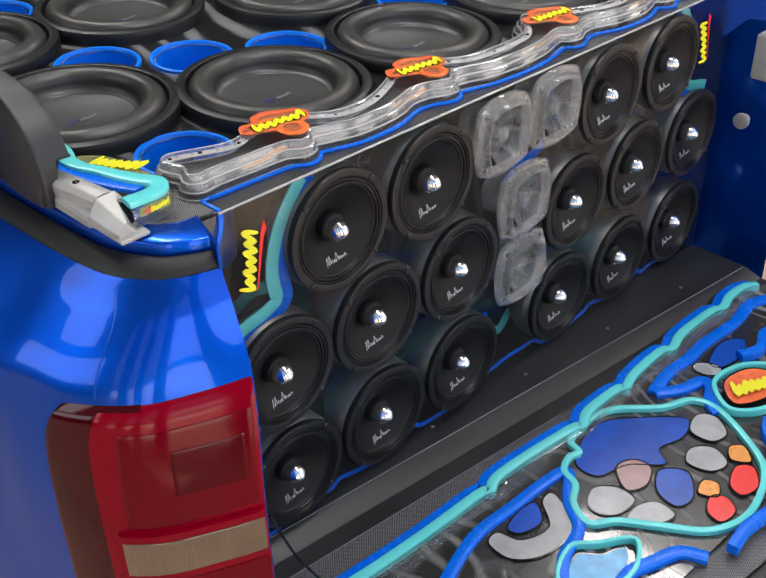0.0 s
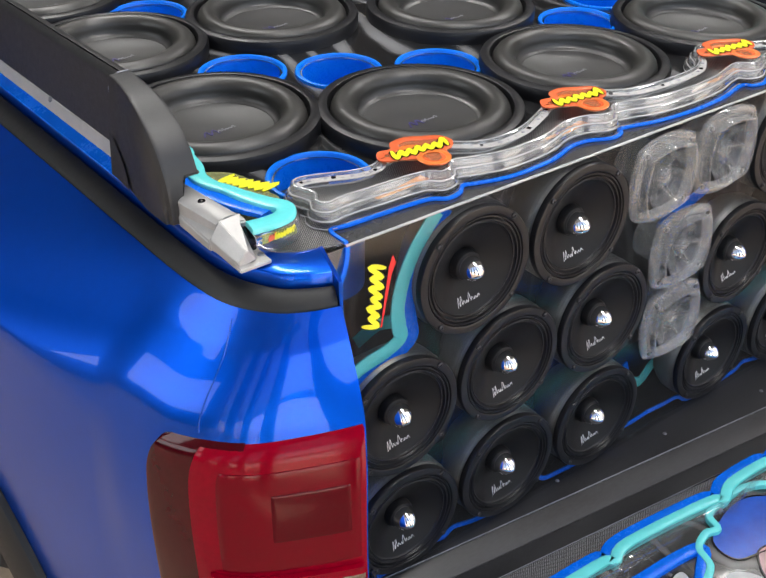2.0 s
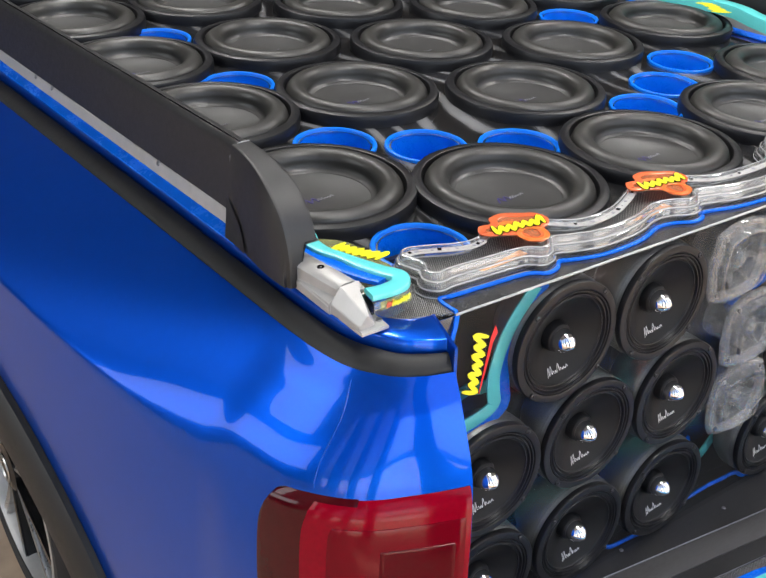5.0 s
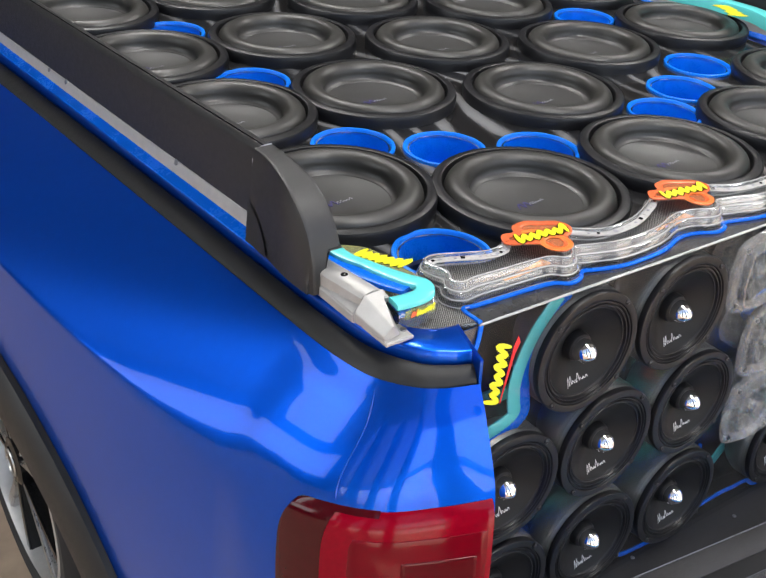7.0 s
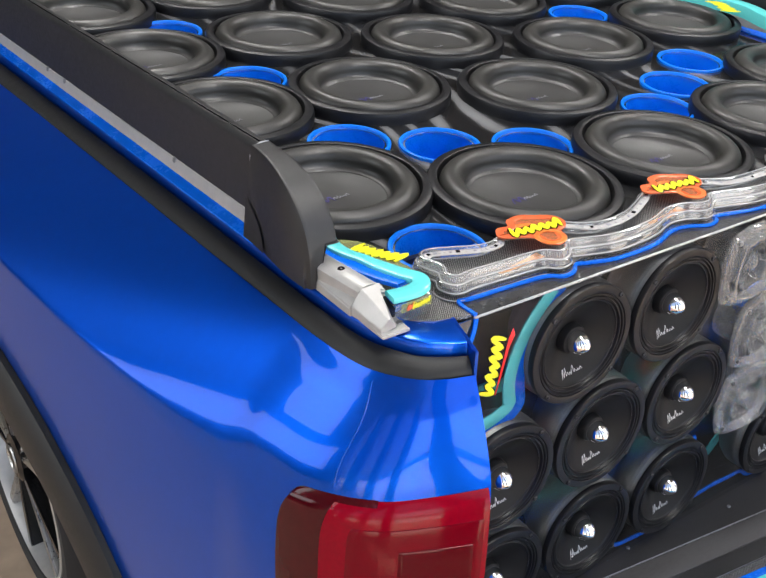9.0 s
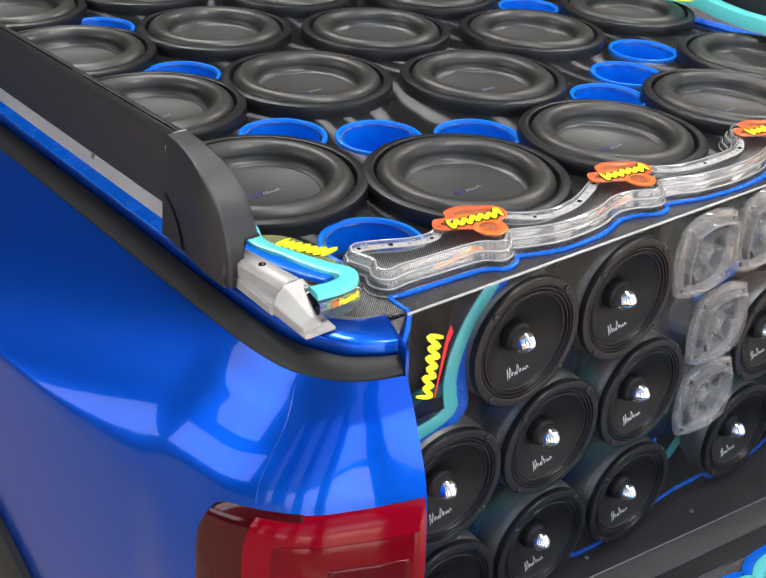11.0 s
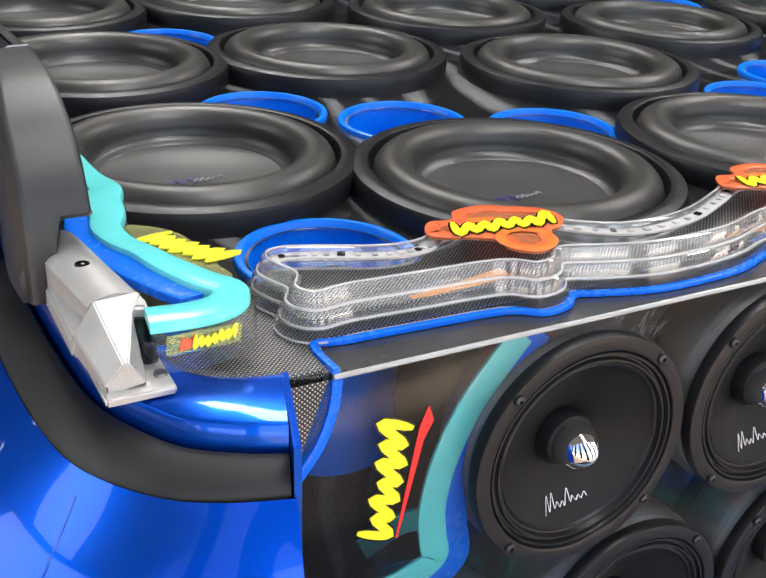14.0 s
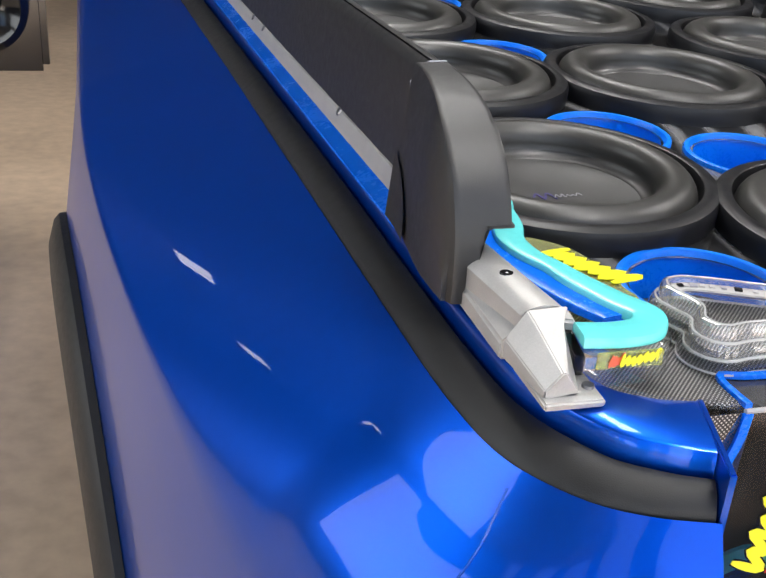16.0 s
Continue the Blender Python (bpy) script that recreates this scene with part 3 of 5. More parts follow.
CLEAR_STRIP = grain(material("reversing_lens", (0.15, 0.095, 0.06), 0.15, Coat_Weight=1.0), 30, 0.0, 0.15)
wv = CLEAR_STRIP.node_tree.nodes.new("ShaderNodeTexWave")
wv.inputs["Scale"].default_value = 120
wb = CLEAR_STRIP.node_tree.nodes.new("ShaderNodeBump")
wb.inputs["Strength"].default_value, wb.inputs["Distance"].default_value = 0.5, 0.001
wc = CLEAR_STRIP.node_tree.nodes.new("ShaderNodeTexCoord")
CLEAR_STRIP.node_tree.links.new(wc.outputs["Object"], wv.inputs["Vector"])
CLEAR_STRIP.node_tree.links.new(wv.outputs[1], wb.inputs["Height"])
CLEAR_STRIP.node_tree.links.new(wb.outputs[0], CLEAR_STRIP.node_tree.nodes["Principled BSDF"].inputs["Normal"])
part("gasket", shell(0.314, 0.9995, 0.664, 1.0625, 0.002, round_u=0.1, slope=0.012), GLOSS_BLACK, tail_lamp)
part("side_lens", shell(0.32, 0.62, 0.668, 1.06, 0.0095, round_u=0.095, slope=0.012), LAMP_SIDE, tail_lamp, "smoky dark red side lens")
part("light_guide", shell(0.452, 0.999, 0.668, 1.0585, 0.012, round_u=0.05, slope=0.012), LAMP_RED, tail_lamp, "bright red rear lens")
part("inner_reflector", shell(0.53, 0.97, 0.872, 1.03, 0.0132, 0.006, round_u=0.03, slope=0.01), LAMP_MID, tail_lamp)
part("dark_chamber", shell(0.68, 0.93, 0.922, 0.996, 0.0142, 0.006, slope=0.006), LAMP_DARK, tail_lamp)
part("ledge", shell(0.5, 0.985, 0.86, 0.874, 0.02, 0.004, nv=10), LAMP_RED, tail_lamp)
part("reversing_strip", shell(0.5, 0.985, 0.795, 0.857, 0.0145, 0.004), CLEAR_STRIP, tail_lamp, "pale ribbed reversing lens")
part("lower_lens", shell(0.5, 0.985, 0.68, 0.788, 0.0135, 0.004), LAMP_MID, tail_lamp)

# ---- wheel and arch ----
def arch_band(u, v):
    """Black flare along the edge of the wheel opening."""
    a = math.pi * (0.06 + 0.88 * u)
    k = [1.0, 0.998, 0.985, 0.935, 0.895, 0.885][round(v * 5)]
    out = [0.001, 0.012, 0.02, 0.026, 0.022, -0.05][round(v * 5)]
    y, z = ARCH_Y - ARCH_R * k * math.cos(a), ARCH_Z + ARCH_R * k * math.sin(a)
    return (flank_x(z, y) - out, y, z)


part("wheel_flare", grid(arch_band, 60, 5), TRIM, truck, "black plastic wheel arch flare")
part("wheel_well", grid(lambda u, v: (-0.38 + 0.3 * v, ARCH_Y - 0.72 * math.cos(math.pi * u), 0.14 + 0.72 * math.sin(math.pi * u)), 32, 2), TYRE, truck)
WHEEL_Y, WHEEL_X = 1.132, -0.36
wheel = new("rear_wheel")
wheel.parent = truck
wheel.matrix_basis = pose(WHEEL_X, WHEEL_Y, 0.379, 0, -90, 0)
tagged(wheel, "black tyre on a two-tone alloy wheel")
part("tyre", lathe([(0.295, -0.2), (0.345, -0.21), (0.368, -0.19), (0.379, -0.1), (0.368, -0.02), (0.35, 0.0), (0.312, -0.004), (0.302, -0.02), (0.302, -0.2)], 72), TYRE, wheel)
part("barrel", lathe([(0.303, -0.2), (0.303, -0.006), (0.295, -0.004), (0.286, -0.02), (0.28, -0.19)], 72), ALU, wheel)
part("brake_disc", lathe([(0.17, -0.13), (0.17, -0.12), (0.0, -0.12)], 48), STEEL, wheel)
for k in range(5):
    a = 2 * math.pi * k / 5 + 0.3
    turn = pose(0, 0, 0, 0, 0, math.degrees(a))
    for s in (-1, 1):
        arm = [Vector(p) for p in ((0.05, 0.012 * s), (0.14, 0.036 * s), (0.288, 0.088 * s), (0.294, 0.058 * s), (0.16, 0.014 * s), (0.06, 0.002 * s))]
        part("spoke", plate(arm if s > 0 else arm[::-1], -0.05, -0.012, 0.004, m=turn), GLOSS_BLACK if s > 0 else SILVER, wheel)
part("hub_cap", lathe([(0.06, -0.05), (0.058, -0.01), (0.045, -0.004), (0.036, -0.006), (0.034, -0.003), (0.0, -0.001)], 40), GLOSS_BLACK, wheel)
part("hub_ring", lathe([(0.036, -0.003), (0.034, 0.0), (0.03, 0.0), (0.028, -0.003)], 40), SILVER, wheel)

# sill step and the opened front door further along the flank
part("side_step", box(-0.435, -0.37, 1.9, 3.3, 0.34, 0.5, 0.012), BLACK_PLASTIC, truck)
door = thing("open_door", "opened glossy black door panel with a speaker", "door")
part("panel", box(-1.45, -0.535, 2.72, 2.8, 0.8, 1.3, 0.02), GLOSS_BLACK, door)
part("speaker", lathe([(0.14, 0.0), (0.14, 0.02), (0.12, 0.03), (0.1, 0.01), (0.04, -0.01), (0.035, 0.02), (0.0, 0.03)], 40), GLOSS_BLACK, door, m=pose(-0.72, 2.715, 1.0, 90, 0, 0))

# ---- unseen hall around the truck ----
# roof and walls are added out of view, to block light and darken reflections
WALL = grain(material("hall_wall", (0.015, 0.015, 0.017), 0.8), 6, 0.1, 0.3)
ROOF = grain(material("hall_roof", (0.12, 0.12, 0.125), 0.7), 6, 0.1, 0.3)
tagged(part("ceiling", box(-8.2, 9.2, -2.2, 12.2, 4.5, 4.7), ROOF), "unseen dark roof added to shade the truck", "ceiling", kind="structure")
tagged(part("wall_west", box(-8.2, -8, -2.4, 12, 0, 4.5), WALL), "unseen dark wall added to darken reflections", "wall", kind="structure")
tagged(part("wall_east", box(9, 9.2, -2.4, 12, 0, 4.5), WALL), "unseen dark wall added to darken reflections", "wall", kind="structure")
tagged(part("wall_north", box(-8.0, 9.2, 12, 12.2, 0, 4.5), WALL), "unseen dark wall added to darken reflections", "wall", kind="structure")

# unseen pillars, added only to break up the front's reflection in the paint
for px, half in ((-7.3, 0.9), (-4.4, 0.4), (-2.2, 0.3), (-0.5, 0.35), (1.3, 0.4), (4.0, 0.7), (7.8, 1.3)):
    tagged(part("pillar", box(px * 0.75 - half * 0.7, px * 0.75 + half * 0.7, -2.4, -2.2, 0, 4.5, 0.01), WALL), "unseen dark pillar added to break up reflections", "pillar", kind="structure")

# ---- deck with subwoofers and ports ----
def smoke(name, dark, light, scale, rough, coat=0.6):
    """Airbrushed grey smoke swirls on black lacquer."""
    m = material(name, dark, rough, Coat_Weight=coat, Coat_Roughness=0.06)
    n, l = m.node_tree.nodes, m.node_tree.links
    co, warp, wave, ramp, mask, mul = n.new("ShaderNodeTexCoord"), n.new("ShaderNodeTexNoise"), n.new("ShaderNodeTexWave"), n.new("ShaderNodeValToRGB"), n.new("ShaderNodeTexNoise"), n.new("ShaderNodeMath")
    warp.inputs["Scale"].default_value, warp.inputs["Detail"].default_value = scale * 0.5, 1.5
    off = n.new("ShaderNodeVectorMath")
    off.operation = "MULTIPLY_ADD"
    off.inputs[1].default_value = (0.34, 0.34, 0.34)
    l.new(co.outputs["Object"], warp.inputs["Vector"])
    l.new(warp.outputs[1], off.inputs[0])
    l.new(co.outputs["Object"], off.inputs[2])
    wave.inputs["Scale"].default_value, wave.inputs["Distortion"].default_value, wave.inputs["Detail"].default_value = scale, 3.0, 1.0
    l.new(off.outputs[0], wave.inputs["Vector"])
    mask.inputs["Scale"].default_value = scale * 0.8
    l.new(off.outputs[0], mask.inputs["Vector"])
    mul.operation = "MULTIPLY"
    l.new(wave.outputs[1], mul.inputs[0])
    l.new(mask.outputs[0], mul.inputs[1])
    ramp.color_ramp.elements[0].position, ramp.color_ramp.elements[1].position = 0.32, 0.68
    ramp.color_ramp.interpolation = "EASE"
    ramp.color_ramp.elements[0].color, ramp.color_ramp.elements[1].color = (*dark, 1), (*light, 1)
    l.new(mul.outputs[0], ramp.inputs[0])
    l.new(ramp.outputs[0], n["Principled BSDF"].inputs["Base Color"])
    return m


SMOKED = grain(material("smoked_edge", (0.035, 0.035, 0.036), 0.2), 60, 0.0, 0.4, 0.06)
DECK = smoke("smoke_lacquer", (0.012, 0.012, 0.013), (0.2, 0.2, 0.205), 4.2, 0.2)
SUBS = [(0.064, 0.424), (0.343, 0.274), (0.678, 0.276), (1.02, 0.29), (1.3, 0.43), (0.058, 0.782), (0.367, 0.765), (0.675, 0.61), (0.985, 0.795), (1.33, 0.82), (0.048, 1.12), (0.366, 1.125), (0.674, 0.963), (0.978, 1.15), (1.3, 1.175),
        (0.045, 1.465), (0.365, 1.49), (0.674, 1.315), (0.98, 1.5), (1.29, 1.52), (0.674, 1.665), (0.045, 1.81), (0.365, 1.84), (0.98, 1.85)]
PORTS = [(0.103, 0.193), (0.199, 0.581), (0.338, 0.494), (0.49, 0.415), (0.848, 0.436), (0.99, 0.515), (1.145, 0.606), (0.19, 0.935), (1.158, 0.985), (0.172, 1.285), (1.27, 0.2), (1.15, 1.345)]


def deck_mesh():
    bm = bmesh.new()
    edges = []

    def loop(pts):
        vs = [bm.verts.new((x, y, deck_z(y))) for x, y in pts]
        edges.extend(bm.edges.new((vs[k], vs[(k + 1) % len(vs)])) for k in range(len(vs)))
    loop([(-0.045, 0.024), (1.43, 0.024), (1.43, 2.1), (-0.045, 2.1)])
    for r, spots in ((0.108, SUBS), (0.064, PORTS)):
        for x, y in spots:
            loop([(x + r * math.cos(2 * math.pi * k / 32), y + r * math.sin(2 * math.pi * k / 32)) for k in range(32)])
    bmesh.ops.triangle_fill(bm, use_beauty=True, use_dissolve=False, edges=edges)
    return bm


tagged(part("speaker_deck", deck_mesh(), DECK), "black lacquered deck airbrushed with grey smoke swirls", "deck")


sub = thing("subwoofer", "black subwoofer with wide foam roll set in the deck", "subwoofer", "subwoofers in the deck")
part("frame", lathe([(0.163, -0.002), (0.1635, 0.017), (0.161, 0.0225), (0.155, 0.0245), (0.1475, 0.0255), (0.1455, 0.0245), (0.144, 0.019), (0.143, 0.012), (0.139, 0.008)], 80), FRAME, sub)
part("surround", lathe([(0.1415, 0.012)] + [(0.1205 + 0.0205 * math.cos(a), 0.013 + 0.0185 * math.sin(a)) for a in [k * math.pi / 14 for k in range(15)]] + [(0.0995, 0.008), (0.098, 0.006)], 80), RUBBER, sub)
part("cone", lathe([(0.1, 0.0085), (0.0975, 0.0035), (0.093, 0.0005), (0.0905, 0.0), (0.089, -0.0015), (0.06, -0.0065), (0.03, -0.0095), (0.0, -0.0105)], 80), CONE, sub)
part("maker_mark", scribble(2, 0.026, 0.016, 0.0026, 3), VIOLET, sub, m=pose(-0.012, -0.008, -0.0092, 0, 0, 5))
part("maker_print", scribble(5, 0.032, 0.008, 0.0012, 5), GREY_PRINT, sub, m=pose(0.016, -0.004, -0.0084, 0, 0, 8))
for k, (x, y) in enumerate(SUBS):
    m = pose(x, y, deck_z(y), DECK_TURN, 0, 0)
    if k:
        copy_thing(sub, m)
    else:
        sub.matrix_basis = m

port = thing("bass_port", "bright blue flared bass port set in the deck", "port", "bass ports in the deck")
part("flare", lathe([(0.0755, -0.003), (0.076, 0.003), (0.075, 0.0052), (0.0728, 0.0062), (0.0695, 0.0056), (0.067, 0.002), (0.0655, -0.006), (0.0638, -0.02), (0.0632, -0.05), (0.063, -0.17)], 64), PORT, port)
part("inner_end", lathe([(0.0632, -0.165), (0.0, -0.165)], 32), PORT, port)
for k, (x, y) in enumerate(PORTS):
    m = pose(x, y, deck_z(y), DECK_TURN, 0, 0)
    if k:
        copy_thing(port, m)
    else:
        port.matrix_basis = m

# ---- woven corner cloth ----
def weave(name, pitch, dark, light):
    """Dark cloth with a fine grid of pale dots, like woven mesh."""
    m = material(name, dark, 0.35)
    n, l = m.node_tree.nodes, m.node_tree.links
    co, sep = n.new("ShaderNodeTexCoord"), n.new("ShaderNodeSeparateXYZ")
    l.new(co.outputs["Object"], sep.inputs[0])
    depth = n.new("ShaderNodeMath")
    l.new(sep.outputs[1], depth.inputs[0])
    l.new(sep.outputs[2], depth.inputs[1])
    waves = []
    for a, b in ((1, 1), (1, -1)):
        c = n.new("ShaderNodeMath")
        c.operation = "MULTIPLY_ADD"
        l.new(depth.outputs[0], c.inputs[0])
        c.inputs[1].default_value = b
        l.new(sep.outputs[0], c.inputs[2])
        s = n.new("ShaderNodeMath")
        s.operation = "MULTIPLY"
        s.inputs[1].default_value = math.pi / pitch
        l.new(c.outputs[0], s.inputs[0])
        t = n.new("ShaderNodeMath")
        t.operation = "SINE"
        l.new(s.outputs[0], t.inputs[0])
        q = n.new("ShaderNodeMath")
        q.operation = "MULTIPLY"
        l.new(t.outputs[0], q.inputs[0])
        l.new(t.outputs[0], q.inputs[1])
        waves.append(q)
    both = n.new("ShaderNodeMath")
    both.operation = "MULTIPLY"
    l.new(waves[0].outputs[0], both.inputs[0])
    l.new(waves[1].outputs[0], both.inputs[1])
    ramp = n.new("ShaderNodeValToRGB")
    ramp.color_ramp.elements[0].position, ramp.color_ramp.elements[1].position = 0.35, 0.6
    ramp.color_ramp.elements[0].color, ramp.color_ramp.elements[1].color = (*dark, 1), (*light, 1)
    l.new(both.outputs[0], ramp.inputs[0])
    l.new(ramp.outputs[0], n["Principled BSDF"].inputs["Base Color"])
    bp = n.new("ShaderNodeBump")
    bp.inputs["Strength"].default_value, bp.inputs["Distance"].default_value = 0.5, 0.0006
    l.new(both.outputs[0], bp.inputs["Height"])
    l.new(bp.outputs[0], n["Principled BSDF"].inputs["Normal"])
    return m


WEAVE = weave("woven_mesh", 0.0036, (0.014, 0.014, 0.014), (0.42, 0.41, 0.39))
cloth = thing("mesh_corner", "dark woven mesh cloth under clear acrylic at the deck corner", "cloth")
CLOTH = [(-0.075, 0.3), (-0.07, 0.077), (-0.06, 0.048), (-0.04, 0.032), (-0.018, 0.024), (0.012, 0.019), (0.028, 0.02), (0.032, 0.06), (0.3, 0.055), (0.69, 0.05), (0.69, 0.105), (0.3, 0.1), (0.1, 0.13), (0.03, 0.16), (0.01, 0.155), (-0.012, 0.2), (-0.035, 0.3)]
part("weave", plate([Vector(p) for p in CLOTH], 1.2155, 1.2175), WEAVE, cloth)
part("clear_edge", rod(smooth_line([(-0.07, 0.077, 1.221), (-0.058, 0.046, 1.221), (-0.04, 0.03, 1.22), (-0.018, 0.022, 1.219), (0.012, 0.017, 1.217), (0.03, 0.017, 1.216)], 6), 0.0032, 8), GLASSY, cloth, "rounded clear acrylic edge")
part("side_weave", grid(lambda u, v: (-0.018 + (0.038 - 0.028 * v) * u, 0.011, 1.214 - 0.075 * v), 1, 6), WEAVE, cloth)
part("pin", lathe([(0.006, 0), (0.005, 0.002), (0, 0.0022)], 16), STEEL, cloth, m=pose(-0.048, 0.13, 1.2175))

# ---- turquoise side light on the ledge ----
side_light = thing("side_light_bar", "turquoise topped acrylic light bar beside the bracket", "light bar", "acrylic light bars")
S_LINE = smooth_line([Vector(p) for p in [(-0.08, 0.06), (-0.052, 0.057), (-0.03, 0.062), (-0.02, 0.08), (-0.032, 0.104), (-0.046, 0.14), (-0.053, 0.165), (-0.063, 0.19), (-0.066, 0.22), (-0.058, 0.25), (-0.055, 0.285), (-0.045, 0.31), (-0.052, 0.35), (-0.055, 0.42)]], 6)
part("clear_body", band(S_LINE, 0.033, 1.2245, 1.25, 0.004), GLASSY, side_light)
part("top_layer", band(S_LINE, lambda t: 0.0255 - 0.006 * math.exp(-((t - 0.48) / 0.12) ** 2) + 0.008 * math.exp(-((t - 0.76) / 0.07) ** 2), 1.2505, 1.2585, 0.0035), TURQ, side_light, "turquoise painted top")
part("blue_layer", band([p + Vector((-0.021, 0.004)) for p in S_LINE[18:]], 0.022, 1.2475, 1.2535, 0.002), NEON_BLUE, side_light, "blue painted lower layer")
part("blue_layer", band(smooth_line([Vector(p) for p in [(-0.072, 0.079), (-0.05, 0.078), (-0.04, 0.082), (-0.05, 0.1), (-0.07, 0.14)]], 5), 0.009, 1.2185, 1.223, 0.001), NEON_BLUE, side_light)
OLIVE = clear("olive_acrylic", (0.85, 0.86, 0.45), 0.2)
part("label_plate", plate(smooth_line([Vector(p) for p in [(-0.05, 0.235), (-0.03, 0.228), (-0.014, 0.205), (-0.008, 0.175), (-0.005, 0.155), (-0.007, 0.135), (-0.004, 0.118), (-0.016, 0.108), (-0.03, 0.13), (-0.045, 0.17)]], 4, True), 1.236, 1.25, 0.002), OLIVE, side_light, "olive clear acrylic plate")
part("label_slab", box(-0.074, -0.026, 0.0405, 0.0425, 1.2375, 1.2498, 0.0006), OLIVE, side_light, "olive clear label slab")
lm = Matrix.Translation((-0.036, 0.168, 1.2512)) @ pose(0, 0, 0, 0, 0, -62)
part("lettering", word_shape(0.075, 0.028, 11), YELLOW, side_light, m=lm)
part("red_stroke", plate([Vector(p) for p in [(-0.052, 0.142), (-0.047, 0.146), (-0.042, 0.133), (-0.045, 0.131)]], 1.2505, 1.2515), RED_STICKER, side_light)
part("side_label", word_shape(0.03, 0.009, 12, 0.0004), YELLOW, side_light, m=Matrix.Translation((-0.045, 0.0398, 1.2395)) @ pose(0, 0, 0, 90, 0, 5))
part("side_label_red", word_shape(0.009, 0.008, 13, 0.0005), RED_STICKER, side_light, m=Matrix.Translation((-0.062, 0.0399, 1.2395)) @ pose(0, 0, 0, 90, 0, 5))
right_light = thing("side_light_bar", "turquoise topped acrylic light bar by the far rail", "light bar", "acrylic light bars")
part("top_layer", band(smooth_line([Vector(p) for p in [(1.395, 0.1), (1.41, 0.3), (1.4, 0.5), (1.43, 0.62), (1.47, 0.72), (1.47, 0.86), (1.45, 1.0)]], 5), 0.035, 1.27, 1.3, 0.004), TURQ, right_light)
part("lettering", word_shape(0.1, 0.04, 14), YELLOW, right_light, m=pose(1.42, 0.72, 1.297, 0, 0, 60))

# ---- wavy clear light bar with red badges along the deck's rear edge ----
light_bar = thing("wavy_light_bar", "thick clear acrylic light bar with red and yellow badges", "light bar", "acrylic light bars")
BACK = [(0.03, 0.148), (0.045, 0.151), (0.072, 0.142), (0.115, 0.124), (0.145, 0.124), (0.163, 0.137), (0.19, 0.142), (0.22, 0.158), (0.25, 0.146), (0.27, 0.12), (0.315, 0.09), (0.378, 0.093), (0.44, 0.12), (0.468, 0.136), (0.495, 0.142), (0.528, 0.163), (0.556, 0.15), (0.575, 0.125), (0.62, 0.098), (0.692, 0.092)]
FRONT = [(0.692, 0.036), (0.62, 0.042), (0.575, 0.055), (0.548, 0.06), (0.535, 0.046), (0.512, 0.042), (0.48, 0.056), (0.445, 0.058), (0.39, 0.041), (0.313, 0.037), (0.262, 0.05), (0.236, 0.058), (0.222, 0.044), (0.2, 0.04), (0.177, 0.055), (0.105, 0.059), (0.058, 0.061), (0.036, 0.058), (0.024, 0.066), (0.021, 0.08), (0.03, 0.098), (0.025, 0.114), (0.021, 0.13), (0.025, 0.143)]


def both_halves(line):
    """A plan line and its mirror in the truck's middle."""
    return line + [(1.385 - x, y) for x, y in line[::-1][1:]]


back = smooth_line([Vector(p) for p in both_halves(BACK)], 4)
front = smooth_line([Vector(p) for p in both_halves(FRONT[::-1])], 4)
whole = back + front[::-1]


def inset(pts, d):
    """The outline drawn in by d."""
    out, n = [], len(pts)
    for i, p in enumerate(pts):
        t = (pts[(i + 1) % n] - pts[i - 1])
        t = t.normalized() if t.length > 1e-9 else Vector((1, 0))
        out.append(p + Vector((t.y, -t.x)) * d)
    return out


part("lower_plate", plate(inset(whole, -0.009), 1.2185, 1.2275, 0.0035, seg=3), GLASSY, light_bar, "clear acrylic lower plate")
part("mesh_inlay", plate(inset(whole, 0.003), 1.2302, 1.2308), WEAVE, light_bar, "dark woven mesh inlay")
part("middle_rim", band(inset(whole, 0.0005), 0.0105, 1.2277, 1.2395, 0.0045, closed=True), GLASS_EDGE, light_bar, "clear acrylic middle layer")
part("rim_wall", band(inset(whole, 0.0055), 0.0085, 1.2397, 1.2515, 0.0042, closed=True), GLASS_EDGE, light_bar, "clear acrylic raised rim")
# pale rods paint the bright streaks of light along the acrylic's edges
for z, r, d in ((1.2513, 0.0009, 0.0055), (1.2397, 0.0012, -0.001), (1.228, 0.0012, -0.005), (1.2192, 0.001, -0.009)):
    ring = inset(whole, d)
    part("edge_glint", rod([(p.x, p.y, z) for p in ring + ring[:1]], r, 5), FROSTED, light_bar)
STRIP_WHITE = grain(material("led_strip", (0.45, 0.44, 0.43), 0.4), 150, 0.0, 0.12)
led_line = [p + Vector((0.0, -0.0145)) for p in back[1:-1]]
part("led_strip", band(led_line, 0.012, 1.2455, 1.247), STRIP_WHITE, light_bar, "white strip with small diodes")
for k in range(2, len(led_line) - 2):
    p, q = led_line[k], led_line[k + 1]
    turn = math.degrees(math.atan2(q.y - p.y, q.x - p.x))
    s = 0.0022 if k % 4 else 0.003
    part("diode", box(-s, s, -s, s, 0, 0.0014, 0.0003, seg=1), GLOSS_BLACK if k % 6 == 2 else GREY_PRINT if k % 3 == 1 else STRIP_WHITE, light_bar, m=pose(p.x, p.y, 1.2471, 0, 0, turn))
TINT = clear("orange_acrylic", (1.0, 0.42, 0.2), 0.3, 0.05, 1.2)
